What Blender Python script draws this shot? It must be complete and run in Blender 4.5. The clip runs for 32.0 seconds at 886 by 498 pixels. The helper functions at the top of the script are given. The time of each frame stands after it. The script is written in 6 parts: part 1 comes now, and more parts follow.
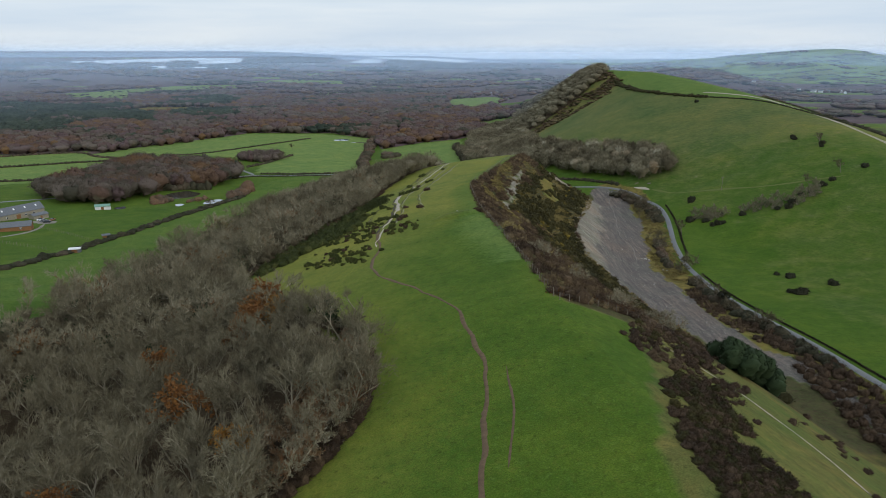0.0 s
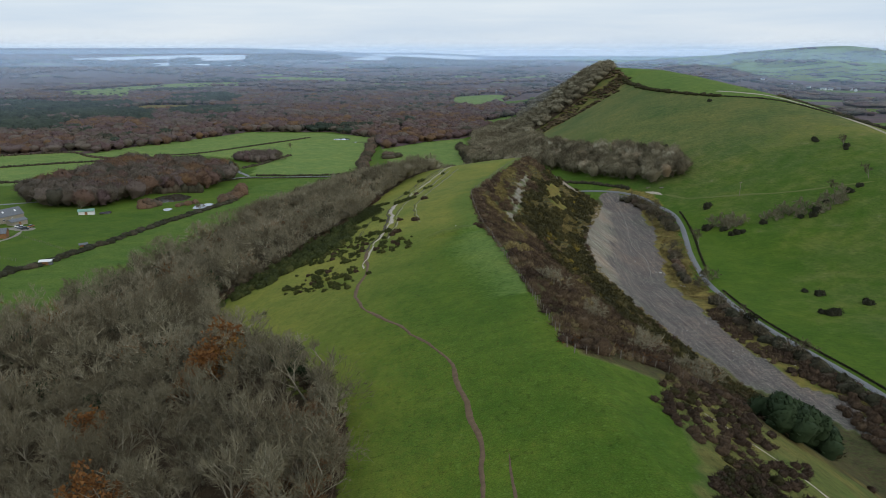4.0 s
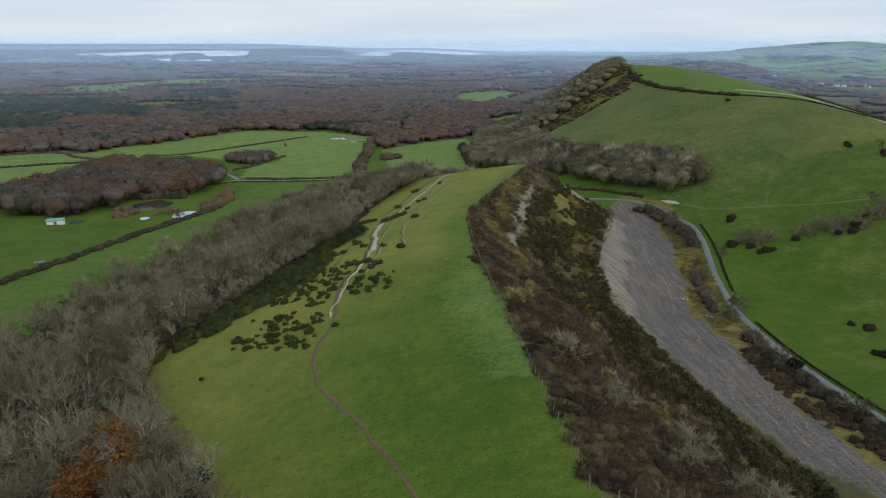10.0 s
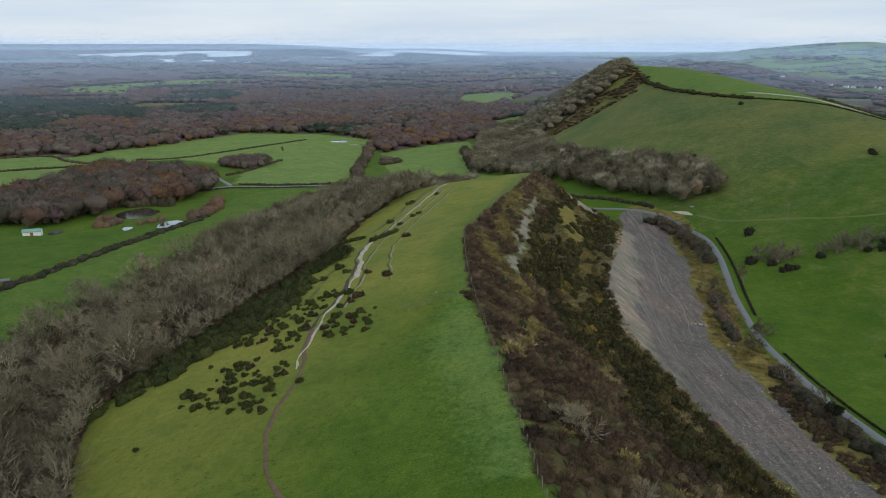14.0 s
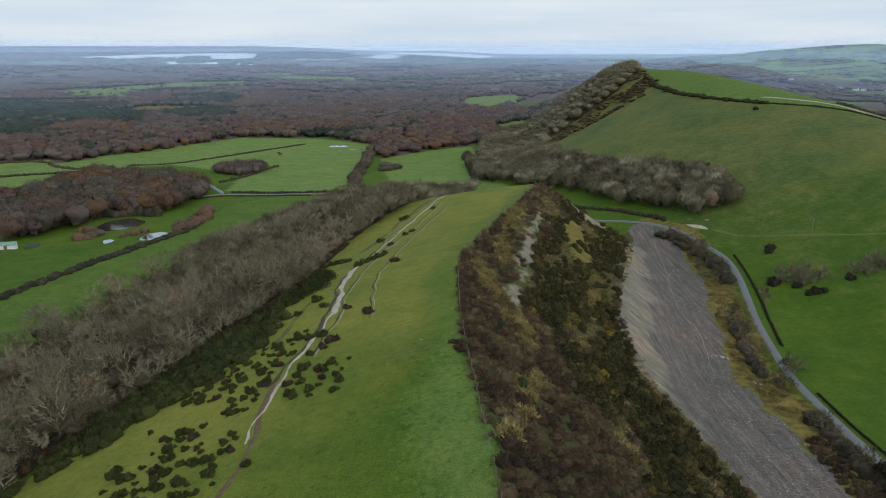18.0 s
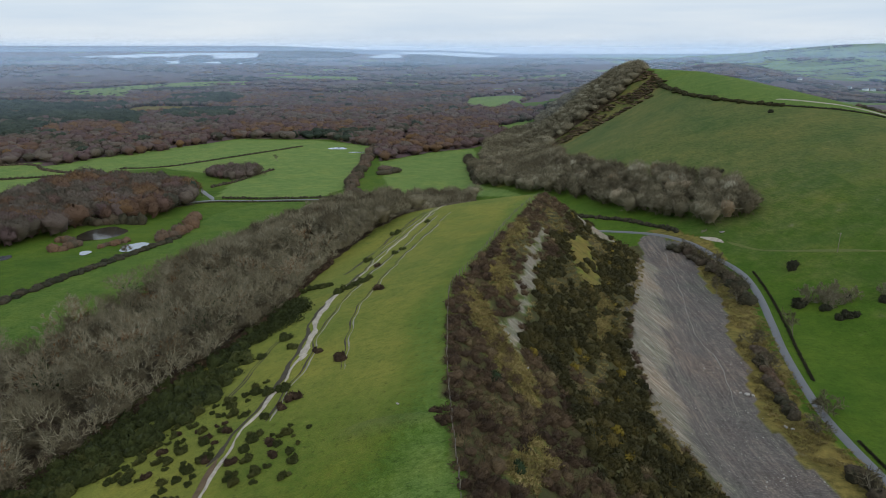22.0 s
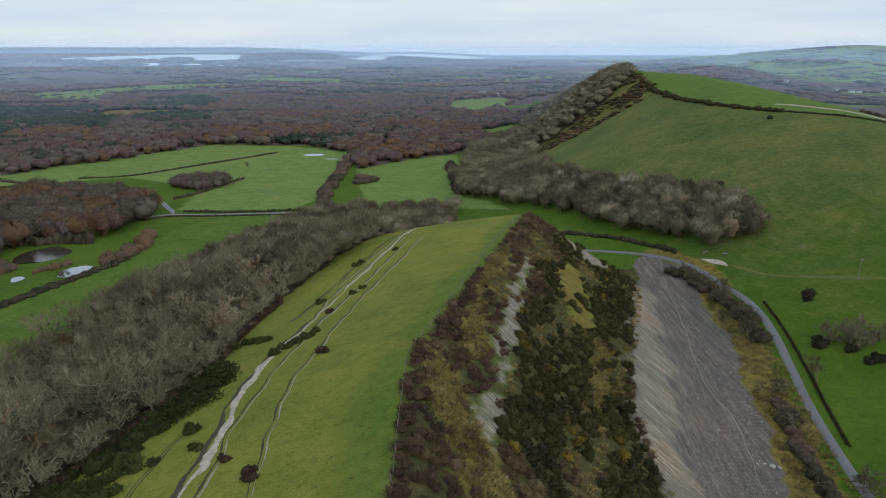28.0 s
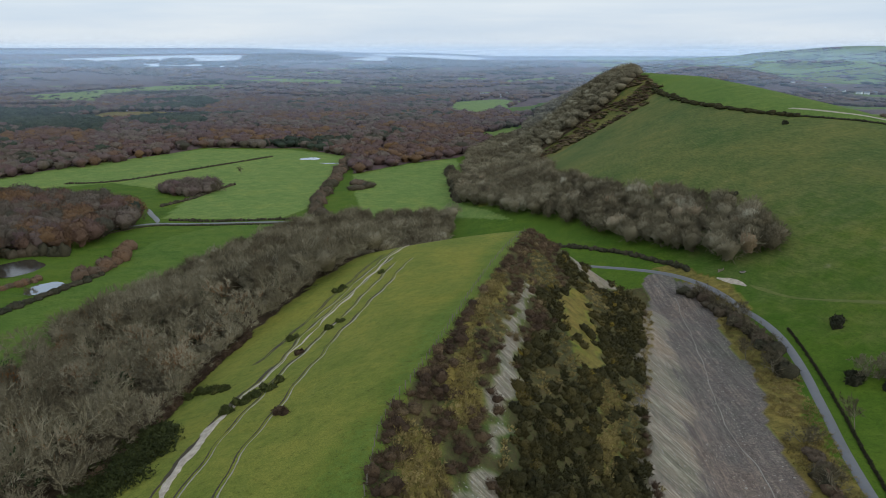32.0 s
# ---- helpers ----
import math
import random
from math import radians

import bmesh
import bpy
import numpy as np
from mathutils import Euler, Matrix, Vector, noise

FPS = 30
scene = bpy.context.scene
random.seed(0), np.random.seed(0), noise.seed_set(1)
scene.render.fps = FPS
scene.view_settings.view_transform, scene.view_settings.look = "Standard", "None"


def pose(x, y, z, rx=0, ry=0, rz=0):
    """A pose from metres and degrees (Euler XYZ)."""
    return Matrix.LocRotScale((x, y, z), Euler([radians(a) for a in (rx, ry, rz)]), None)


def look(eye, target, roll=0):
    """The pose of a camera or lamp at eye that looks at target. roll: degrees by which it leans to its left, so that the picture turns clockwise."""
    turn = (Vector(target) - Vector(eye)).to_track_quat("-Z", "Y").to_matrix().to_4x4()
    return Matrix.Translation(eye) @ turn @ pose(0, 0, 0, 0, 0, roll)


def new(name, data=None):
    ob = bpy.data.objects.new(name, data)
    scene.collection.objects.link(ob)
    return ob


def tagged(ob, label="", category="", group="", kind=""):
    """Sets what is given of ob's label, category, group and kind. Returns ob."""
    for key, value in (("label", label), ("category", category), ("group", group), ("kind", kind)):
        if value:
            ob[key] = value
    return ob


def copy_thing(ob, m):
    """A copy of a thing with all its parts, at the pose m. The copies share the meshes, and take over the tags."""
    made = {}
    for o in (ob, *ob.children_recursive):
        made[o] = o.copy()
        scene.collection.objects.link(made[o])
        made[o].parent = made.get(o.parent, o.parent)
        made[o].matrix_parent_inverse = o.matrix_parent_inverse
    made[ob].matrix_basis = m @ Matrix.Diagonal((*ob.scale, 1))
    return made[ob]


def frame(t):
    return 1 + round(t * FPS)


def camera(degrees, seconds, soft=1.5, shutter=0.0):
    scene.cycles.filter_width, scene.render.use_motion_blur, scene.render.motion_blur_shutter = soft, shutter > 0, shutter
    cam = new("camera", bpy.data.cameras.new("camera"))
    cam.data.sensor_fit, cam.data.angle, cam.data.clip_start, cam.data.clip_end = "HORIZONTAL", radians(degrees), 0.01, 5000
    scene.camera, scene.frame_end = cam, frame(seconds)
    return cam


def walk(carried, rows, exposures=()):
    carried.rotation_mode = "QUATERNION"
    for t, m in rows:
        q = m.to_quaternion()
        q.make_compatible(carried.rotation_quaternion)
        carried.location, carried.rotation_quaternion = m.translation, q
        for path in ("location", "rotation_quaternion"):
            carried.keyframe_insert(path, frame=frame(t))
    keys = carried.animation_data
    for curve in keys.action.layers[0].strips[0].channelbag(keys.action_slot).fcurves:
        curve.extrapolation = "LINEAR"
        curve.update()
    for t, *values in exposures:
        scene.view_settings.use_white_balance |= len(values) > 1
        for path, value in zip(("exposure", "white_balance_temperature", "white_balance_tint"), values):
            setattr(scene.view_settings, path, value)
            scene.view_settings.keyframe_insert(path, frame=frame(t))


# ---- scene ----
cam = camera(66.30, 32.0, soft=0.6)
PATH = [
    (0, pose(0.16, -0.10, 150.03, 73.547, 0, -0.000)),
    (1, pose(0.71, 5.97, 149.96, 73.494, 0, 0.103)),
    (2, pose(1.28, 12.01, 149.93, 73.476, 0, 0.180)),
    (3, pose(1.89, 18.03, 149.91, 73.421, 0, 0.279)),
    (3.5, pose(2.20, 21.04, 149.92, 73.371, 0, 0.336)),
    (5.5, pose(3.51, 33.02, 149.97, 73.196, 0, 0.520)),
    (6, pose(3.84, 36.01, 149.99, 73.220, 0, 0.544)),
    (7, pose(4.53, 41.98, 150.03, 73.123, 0, 0.632)),
    (8, pose(5.23, 47.95, 150.08, 73.047, 0, 0.704)),
    (9, pose(5.94, 53.91, 150.14, 73.009, 0, 0.772)),
    (10, pose(6.65, 59.88, 150.20, 72.953, 0, 0.863)),
    (11, pose(7.37, 65.84, 150.26, 72.873, 0, 0.952)),
    (12, pose(8.09, 71.80, 150.31, 72.887, 0, 1.049)),
    (13, pose(8.82, 77.77, 150.36, 72.921, 0, 1.124)),
    (14, pose(9.54, 83.74, 150.40, 72.983, 0, 1.226)),
    (14.5, pose(9.90, 86.73, 150.42, 73.007, 0, 1.271)),
    (16.5, pose(11.34, 98.69, 150.48, 73.124, 0, 1.489)),
    (17, pose(11.70, 101.68, 150.50, 73.134, 0, 1.552)),
    (18, pose(12.42, 107.68, 150.51, 73.153, 0, 1.628)),
    (19, pose(13.14, 113.67, 150.52, 73.139, 0, 1.723)),
    (20, pose(13.85, 119.67, 150.53, 73.166, 0, 1.817)),
    (21, pose(14.56, 125.68, 150.53, 73.142, 0, 1.895)),
    (22, pose(15.28, 131.69, 150.52, 73.107, 0, 1.985)),
    (23, pose(16.00, 137.69, 150.51, 73.027, 0, 2.083)),
    (24, pose(16.72, 143.70, 150.51, 73.053, 0, 2.171)),
    (25, pose(17.45, 149.71, 150.50, 73.095, 0, 2.245)),
    (25.5, pose(17.82, 152.71, 150.50, 73.111, 0, 2.302)),
    (26, pose(18.19, 155.71, 150.50, 73.144, 0, 2.331)),
    (26.5, pose(18.56, 158.71, 150.50, 73.217, 0, 1.412)),
    (28.5, pose(20.08, 170.69, 150.54, 73.238, 0, 0.794)),
    (29, pose(20.48, 173.68, 150.55, 73.250, 0, 0.815)),
    (30, pose(21.28, 179.64, 150.60, 73.245, 0, 0.909)),
    (31, pose(22.10, 185.59, 150.67, 73.267, 0, 0.985)),
    (32, pose(22.96, 191.51, 150.77, 73.281, 0, 1.041)),
]
walk(cam, PATH)

# ---- sky and light ----
world = bpy.data.worlds.new("overcast_sky")
scene.world = world
world.use_nodes = True
wt = world.node_tree
wt.nodes.clear()


def wnode(kind, **values):
    n = wt.nodes.new(kind)
    for k, v in values.items():
        n.inputs[k].default_value = v
    return n


SUN_UP, SUN_TURN = radians(24), radians(140)
sky = wt.nodes.new("ShaderNodeTexSky")
sky.sky_type = "NISHITA"
sky.sun_disc = False
sky.sun_elevation, sky.sun_rotation = SUN_UP, SUN_TURN
sky.dust_density, sky.air_density = 3.0, 1.0
sky_part = wt.nodes.new("ShaderNodeVectorMath")
sky_part.operation = "SCALE"
sky_part.inputs["Scale"].default_value = 0.10
wt.links.new(sky.outputs[0], sky_part.inputs[0])
# a closed layer of stratus: long soft streaks, brighter towards the skyline
coord = wt.nodes.new("ShaderNodeTexCoord")
stretch = wt.nodes.new("ShaderNodeMapping")
stretch.inputs["Scale"].default_value = (1.2, 1.2, 14.0)
wt.links.new(coord.outputs["Generated"], stretch.inputs["Vector"])
streaks = wnode("ShaderNodeTexNoise", Scale=2.2, Detail=6.0, Roughness=0.55)
wt.links.new(stretch.outputs[0], streaks.inputs["Vector"])
cloud = wt.nodes.new("ShaderNodeValToRGB")
cloud.color_ramp.elements[0].position, cloud.color_ramp.elements[0].color = 0.30, (0.66, 0.79, 0.94, 1)
cloud.color_ramp.elements[1].position, cloud.color_ramp.elements[1].color = 0.70, (0.85, 0.93, 1.0, 1)
wt.links.new(streaks.outputs["Fac"], cloud.inputs["Fac"])
both = wt.nodes.new("ShaderNodeMix")
both.data_type = "RGBA"
both.inputs["Factor"].default_value = 0.86
wt.links.new(sky_part.outputs[0], both.inputs["A"])
wt.links.new(cloud.outputs[0], both.inputs["B"])
back = wnode("ShaderNodeBackground", Strength=1.0)
wt.links.new(both.outputs["Result"], back.inputs["Color"])
wout = wt.nodes.new("ShaderNodeOutputWorld")
wt.links.new(back.outputs[0], wout.inputs["Surface"])

sun = new("sun", bpy.data.lights.new("sun", "SUN"))
sun.data.energy, sun.data.angle, sun.data.color = 0.7, radians(25), (1.0, 0.96, 0.9)
sun.matrix_world = look((0, 0, 600), (-math.sin(SUN_TURN) * 400, -math.cos(SUN_TURN) * 400 , 600 - 470 * math.tan(SUN_UP)))
tagged(sun, "soft daylight through a closed cloud layer", "sun")
scene.view_settings.exposure = 0.0

# ---- materials ----
def material(name, rough=0.9, spec=0.2):
    m = bpy.data.materials.new(name)
    m.use_nodes = True
    b = m.node_tree.nodes["Principled BSDF"]
    b.inputs["Roughness"].default_value = rough
    b.inputs["Specular IOR Level"].default_value = spec
    return m, m.node_tree, b


def attr(nt, name):
    n = nt.nodes.new("ShaderNodeAttribute")
    n.attribute_name = name
    return n.outputs["Fac"]


def noise_of(nt, scale, detail=4.0, rough=0.6, where="position"):
    n = nt.nodes.new("ShaderNodeTexNoise")
    n.inputs["Scale"].default_value, n.inputs["Detail"].default_value, n.inputs["Roughness"].default_value = scale, detail, rough
    if where == "position":
        g = nt.nodes.new("ShaderNodeNewGeometry")
        nt.links.new(g.outputs["Position"], n.inputs["Vector"])
    else:
        c = nt.nodes.new("ShaderNodeTexCoord")
        nt.links.new(c.outputs["Object"], n.inputs["Vector"])
    return n.outputs["Fac"]


def ramp(nt, fac, *stops):
    n = nt.nodes.new("ShaderNodeValToRGB")
    e = n.color_ramp.elements
    while len(e) < len(stops):
        e.new(0.5)
    for k, (p, c) in enumerate(stops):
        e[k].position, e[k].color = p, (*c, 1) if len(c) == 3 else c
    nt.links.new(fac, n.inputs["Fac"])
    return n.outputs["Color"]


def mix(nt, fac, a, b, blend="MIX"):
    n = nt.nodes.new("ShaderNodeMix")
    n.data_type, n.blend_type = "RGBA", blend
    for sock, v in ((n.inputs["Factor"], fac), (n.inputs["A"], a), (n.inputs["B"], b)):
        if isinstance(v, (int, float)):
            sock.default_value = v
        elif isinstance(v, tuple):
            sock.default_value = (*v, 1)
        else:
            nt.links.new(v, sock)
    return n.outputs["Result"]


def calc(nt, op, a, b=0.0):
    n = nt.nodes.new("ShaderNodeMath")
    n.operation, n.use_clamp = op, op in ("ADD", "MULTIPLY", "SUBTRACT")
    for sock, v in zip(n.inputs, (a, b)):
        if isinstance(v, (int, float)):
            sock.default_value = v
        else:
            nt.links.new(v, sock)
    return n.outputs[0]


def bump(nt, b, height, strength, distance):
    n = nt.nodes.new("ShaderNodeBump")
    n.inputs["Strength"].default_value, n.inputs["Distance"].default_value = strength, distance
    nt.links.new(height, n.inputs["Height"])
    nt.links.new(n.outputs[0], b.inputs["Normal"])


def plain(name, colour, rough=0.8, scale=0.8, vary=0.25, spec=0.2, metal=0.0):
    """A painted or natural surface with fine and broad variation."""
    m, nt, b = material(name, rough, spec)
    b.inputs["Metallic"].default_value = metal
    dark, light = tuple(c * (1 - vary) for c in colour), tuple(min(1, c * (1 + vary)) for c in colour)
    c = ramp(nt, noise_of(nt, scale, 6), (0.3, dark), (0.7, light))
    c = mix(nt, 0.35, c, ramp(nt, noise_of(nt, scale * 9, 3), (0.3, dark), (0.7, light)))
    nt.links.new(c, b.inputs["Base Color"])
    bump(nt, b, noise_of(nt, scale * 12, 4), 0.3, 0.03)
    return m


def foliage(name, *stops, rough=0.85, leaf=0.2, grain=0.0, fine=1.2):
    """Leaves or twigs: the colour of each plant by its tone, of each leaf by its island, with a twiggy grain."""
    m, nt, b = material(name, rough, 0.15)
    g = nt.nodes.new("ShaderNodeNewGeometry")
    f = calc(nt, "ADD", calc(nt, "MULTIPLY", attr(nt, "tone"), 1 - leaf), calc(nt, "MULTIPLY", g.outputs["Random Per Island"], leaf))
    c = ramp(nt, f, *stops)
    if grain:
        lo, hi = 1 - grain, 1 + grain
        c = mix(nt, 1.0, c, ramp(nt, noise_of(nt, fine, 5, 0.8), (0.3, (lo, lo, lo)), (0.7, (hi, hi, hi))), "MULTIPLY")
        bump(nt, b, noise_of(nt, fine * 1.3, 6, 0.8), 0.9, 0.6)
    nt.links.new(c, b.inputs["Base Color"])
    return m


def ground_material():
    m, nt, b = material("land", 0.95, 0.1)
    broad, mid, fine = noise_of(nt, 0.018, 5), noise_of(nt, 0.12, 5), noise_of(nt, 1.1, 5, 0.7)
    # contour-wise streaks of grazed and ungrazed grass
    g = nt.nodes.new("ShaderNodeNewGeometry")
    tall = nt.nodes.new("ShaderNodeMapping")
    tall.inputs["Scale"].default_value = (0.22, 0.22, 2.2)
    nt.links.new(g.outputs["Position"], tall.inputs["Vector"])
    band = nt.nodes.new("ShaderNodeTexNoise")
    band.inputs["Scale"].default_value, band.inputs["Detail"].default_value, band.inputs["Roughness"].default_value = 1.0, 5.0, 0.65
    nt.links.new(tall.outputs[0], band.inputs["Vector"])
    streak = band.outputs["Fac"]
    turf = ramp(nt, broad, (0.33, (0.132, 0.164, 0.031)), (0.66, (0.232, 0.222, 0.044)))
    turf = mix(nt, 0.5, turf, ramp(nt, mid, (0.3, (0.124, 0.158, 0.030)), (0.7, (0.226, 0.222, 0.046))))
    lush = ramp(nt, broad, (0.3, (0.046, 0.100, 0.010)), (0.7, (0.090, 0.143, 0.017)))
    lush = mix(nt, 0.5, lush, ramp(nt, mid, (0.3, (0.043, 0.096, 0.009)), (0.7, (0.094, 0.145, 0.017))))
    dry = ramp(nt, mid, (0.3, (0.078, 0.112, 0.034)), (0.7, (0.132, 0.150, 0.050)))
    dry = mix(nt, 0.35, dry, ramp(nt, streak, (0.36, (0.056, 0.080, 0.024)), (0.5, (0.090, 0.104, 0.034)), (0.64, (0.150, 0.142, 0.052))))
    dry = mix(nt, 1.0, dry, ramp(nt, broad, (0.35, (0.80, 0.94, 0.86)), (0.65, (1.30, 1.16, 1.10))), "MULTIPLY")
    hay = ramp(nt, mid, (0.3, (0.118, 0.190, 0.048)), (0.7, (0.176, 0.240, 0.068)))
    litter = ramp(nt, mid, (0.3, (0.040, 0.028, 0.018)), (0.7, (0.085, 0.060, 0.036)))
    gravel = ramp(nt, noise_of(nt, 1.5, 8, 0.85), (0.28, (0.074, 0.064, 0.060)), (0.5, (0.134, 0.117, 0.111)), (0.70, (0.275, 0.246, 0.225)))
    straw = ramp(nt, noise_of(nt, 0.35, 6), (0.3, (0.098, 0.082, 0.024)), (0.7, (0.235, 0.188, 0.056)))
    turned = nt.nodes.new("ShaderNodeMapping")
    turned.inputs["Rotation"].default_value = (0, 0, radians(38))
    nt.links.new(g.outputs["Position"], turned.inputs["Vector"])
    wash = nt.nodes.new("ShaderNodeMapping")
    wash.inputs["Scale"].default_value = (0.16, 1.2, 0.2)
    nt.links.new(turned.outputs[0], wash.inputs["Vector"])
    runs = nt.nodes.new("ShaderNodeTexNoise")
    runs.inputs["Scale"].default_value, runs.inputs["Detail"].default_value, runs.inputs["Roughness"].default_value = 1.0, 8.0, 0.75
    nt.links.new(wash.outputs[0], runs.inputs["Vector"])
    chalk = ramp(nt, runs.outputs["Fac"], (0.3, (0.120, 0.102, 0.084)), (0.5, (0.225, 0.196, 0.160)), (0.66, (0.44, 0.40, 0.335)))
    # ruts and washed lines along the floor of the pit
    along = nt.nodes.new("ShaderNodeMapping")
    along.inputs["Scale"].default_value = (0.75, 0.06, 0.3)
    nt.links.new(g.outputs["Position"], along.inputs["Vector"])
    rut = nt.nodes.new("ShaderNodeTexNoise")
    rut.inputs["Scale"].default_value, rut.inputs["Detail"].default_value, rut.inputs["Roughness"].default_value = 1.0, 6.0, 0.7
    nt.links.new(along.outputs[0], rut.inputs["Vector"])
    gravel = mix(nt, 1.0, gravel, ramp(nt, rut.outputs["Fac"], (0.32, (0.74, 0.72, 0.74)), (0.5, (1, 1, 1)), (0.68, (1.45, 1.40, 1.33))), "MULTIPLY")
    heath = ramp(nt, broad, (0.3, (0.080, 0.054, 0.062)), (0.5, (0.115, 0.080, 0.086)), (0.7, (0.092, 0.078, 0.064)))
    c = turf
    for name, layer, wobble in (("lush", lush, 0.8), ("hay", hay, 0.8), ("dry", dry, 0.8), ("heath", heath, 0.6), ("litter", litter, 0.8), ("straw", straw, 1.2), ("gravel", gravel, 0.5), ("chalk", chalk, 1.4)):
        a = attr(nt, name)
        n = nt.nodes.new("ShaderNodeMath")
        n.operation = "MULTIPLY_ADD"
        n.inputs[1].default_value = wobble
        nt.links.new(mid if name in ("dry", "chalk", "straw") else fine, n.inputs[0])
        nt.links.new(a, n.inputs[2])
        f = nt.nodes.new("ShaderNodeMapRange")
        f.inputs["From Min"].default_value, f.inputs["From Max"].default_value = 0.5 * wobble + 0.25, 0.5 * wobble + 0.75
        nt.links.new(n.outputs[0], f.inputs["Value"])
        c = mix(nt, f.outputs[0], c, layer)
    # tussocks and droppings: small dark flecks over all of the grass
    fleck = ramp(nt, noise_of(nt, 0.9, 3, 0.8), (0.28, (0.62, 0.62, 0.62)), (0.45, (1, 1, 1)))
    c = mix(nt, 1.0, c, fleck, "MULTIPLY")
    c = mix(nt, 1.0, c, ramp(nt, noise_of(nt, 4.5, 3, 0.7), (0.25, (0.58, 0.62, 0.58)), (0.75, (1.32, 1.28, 1.25))), "MULTIPLY")
    c = mix(nt, 1.0, c, ramp(nt, streak, (0.30, (0.90, 0.92, 0.90)), (0.5, (1, 1, 1)), (0.70, (1.08, 1.06, 1.04))), "MULTIPLY")
    c = mix(nt, 1.0, c, ramp(nt, noise_of(nt, 0.05, 5, 0.6), (0.30, (0.84, 0.92, 0.86)), (0.5, (1, 1, 1)), (0.70, (1.18, 1.07, 1.0))), "MULTIPLY")
    c = mix(nt, 1.0, c, ramp(nt, noise_of(nt, 0.55, 5, 0.75), (0.34, (0.84, 0.88, 0.84)), (0.5, (1, 1, 1)), (0.66, (1.13, 1.10, 1.08))), "MULTIPLY")
    nt.links.new(c, b.inputs["Base Color"])
    bump(nt, b, noise_of(nt, 0.8, 8, 0.75), 0.6, 0.3)
    return m


LAND = ground_material()
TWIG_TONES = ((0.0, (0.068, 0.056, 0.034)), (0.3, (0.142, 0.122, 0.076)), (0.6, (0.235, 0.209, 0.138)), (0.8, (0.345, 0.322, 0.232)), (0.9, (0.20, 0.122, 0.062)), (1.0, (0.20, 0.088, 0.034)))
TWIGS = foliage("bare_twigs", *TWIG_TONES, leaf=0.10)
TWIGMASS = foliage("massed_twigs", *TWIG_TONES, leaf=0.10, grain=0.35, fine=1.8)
BARK = plain("grey_bark", (0.22, 0.195, 0.14), 0.95, 3.0, 0.4)
FARWOOD = foliage("distant_wood", (0.0, (0.025, 0.034, 0.024)), (0.12, (0.047, 0.050, 0.034)), (0.26, (0.088, 0.074, 0.056)), (0.42, (0.140, 0.114, 0.092)), (0.6, (0.104, 0.070, 0.070)), (0.78, (0.122, 0.076, 0.050)), (0.9, (0.155, 0.092, 0.042)), (1.0, (0.106, 0.076, 0.088)), leaf=0.08, grain=0.35, fine=1.2)
GORSE = foliage("gorse", (0.0, (0.028, 0.028, 0.011)), (0.5, (0.058, 0.051, 0.017)), (0.85, (0.100, 0.080, 0.025)), (1.0, (0.30, 0.22, 0.02)), leaf=0.12, grain=0.45, fine=3.0)
GREENGORSE = foliage("green_gorse", (0.0, (0.028, 0.038, 0.013)), (0.5, (0.062, 0.074, 0.021)), (0.85, (0.110, 0.108, 0.030)), (1.0, (0.28, 0.22, 0.02)), leaf=0.12, grain=0.45, fine=3.0)
SCRUB = foliage("brown_scrub", (0.0, (0.036, 0.025, 0.016)), (0.4, (0.082, 0.054, 0.034)), (0.7, (0.138, 0.095, 0.055)), (1.0, (0.22, 0.175, 0.085)), grain=0.4, fine=2.5)
PINE = foliage("pine_needles", (0.0, (0.024, 0.036, 0.026)), (1.0, (0.060, 0.075, 0.048)), leaf=0.06, grain=0.5, fine=0.7)
CONIFER = foliage("dark_evergreen", (0.0, (0.012, 0.022, 0.010)), (1.0, (0.035, 0.055, 0.022)))
RUSSET = foliage("russet_leaves", (0.0, (0.10, 0.045, 0.020)), (0.5, (0.19, 0.085, 0.025)), (1.0, (0.30, 0.16, 0.03)))
TARMAC = plain("wet_tarmac", (0.115, 0.118, 0.128), 0.5, 0.6, 0.15, 0.5)
EARTH = plain("trodden_earth", (0.130, 0.088, 0.052), 0.95, 0.9, 0.35)
CHALKY = plain("trodden_chalk", (0.40, 0.35, 0.285), 0.95, 0.9, 0.45)
MUD = plain("dark_mud", (0.060, 0.050, 0.034), 0.9, 1.2, 0.4)
OLIVE = plain("worn_turf", (0.11, 0.13, 0.035), 0.95, 0.5, 0.25)
WOOD = plain("weathered_wood", (0.20, 0.17, 0.14), 0.9, 6.0, 0.35)
WIRE = plain("galvanised_wire", (0.16, 0.16, 0.15), 0.45, 8.0, 0.15, 0.5, 0.8)
SLATE = plain("grey_slate", (0.13, 0.14, 0.155), 0.6, 1.5, 0.3, 0.4)
STONE = plain("stone_wall", (0.30, 0.27, 0.21), 0.95, 1.8, 0.3)
TIMBER = plain("orange_timber", (0.26, 0.13, 0.06), 0.85, 2.0, 0.3)
WHITE = plain("white_paint", (0.75, 0.76, 0.76), 0.7, 1.0, 0.08)
CONCRETE = plain("yard_concrete", (0.24, 0.22, 0.19), 0.95, 0.6, 0.2)
GREENSHEET = plain("green_sheeting", (0.18, 0.33, 0.26), 0.6, 1.0, 0.15)
ROCK = plain("white_rock", (0.34, 0.32, 0.285), 0.95, 1.5, 0.25)
PANE = plain("dark_pane", (0.03, 0.035, 0.04), 0.15, 2.0, 0.1, 0.6)
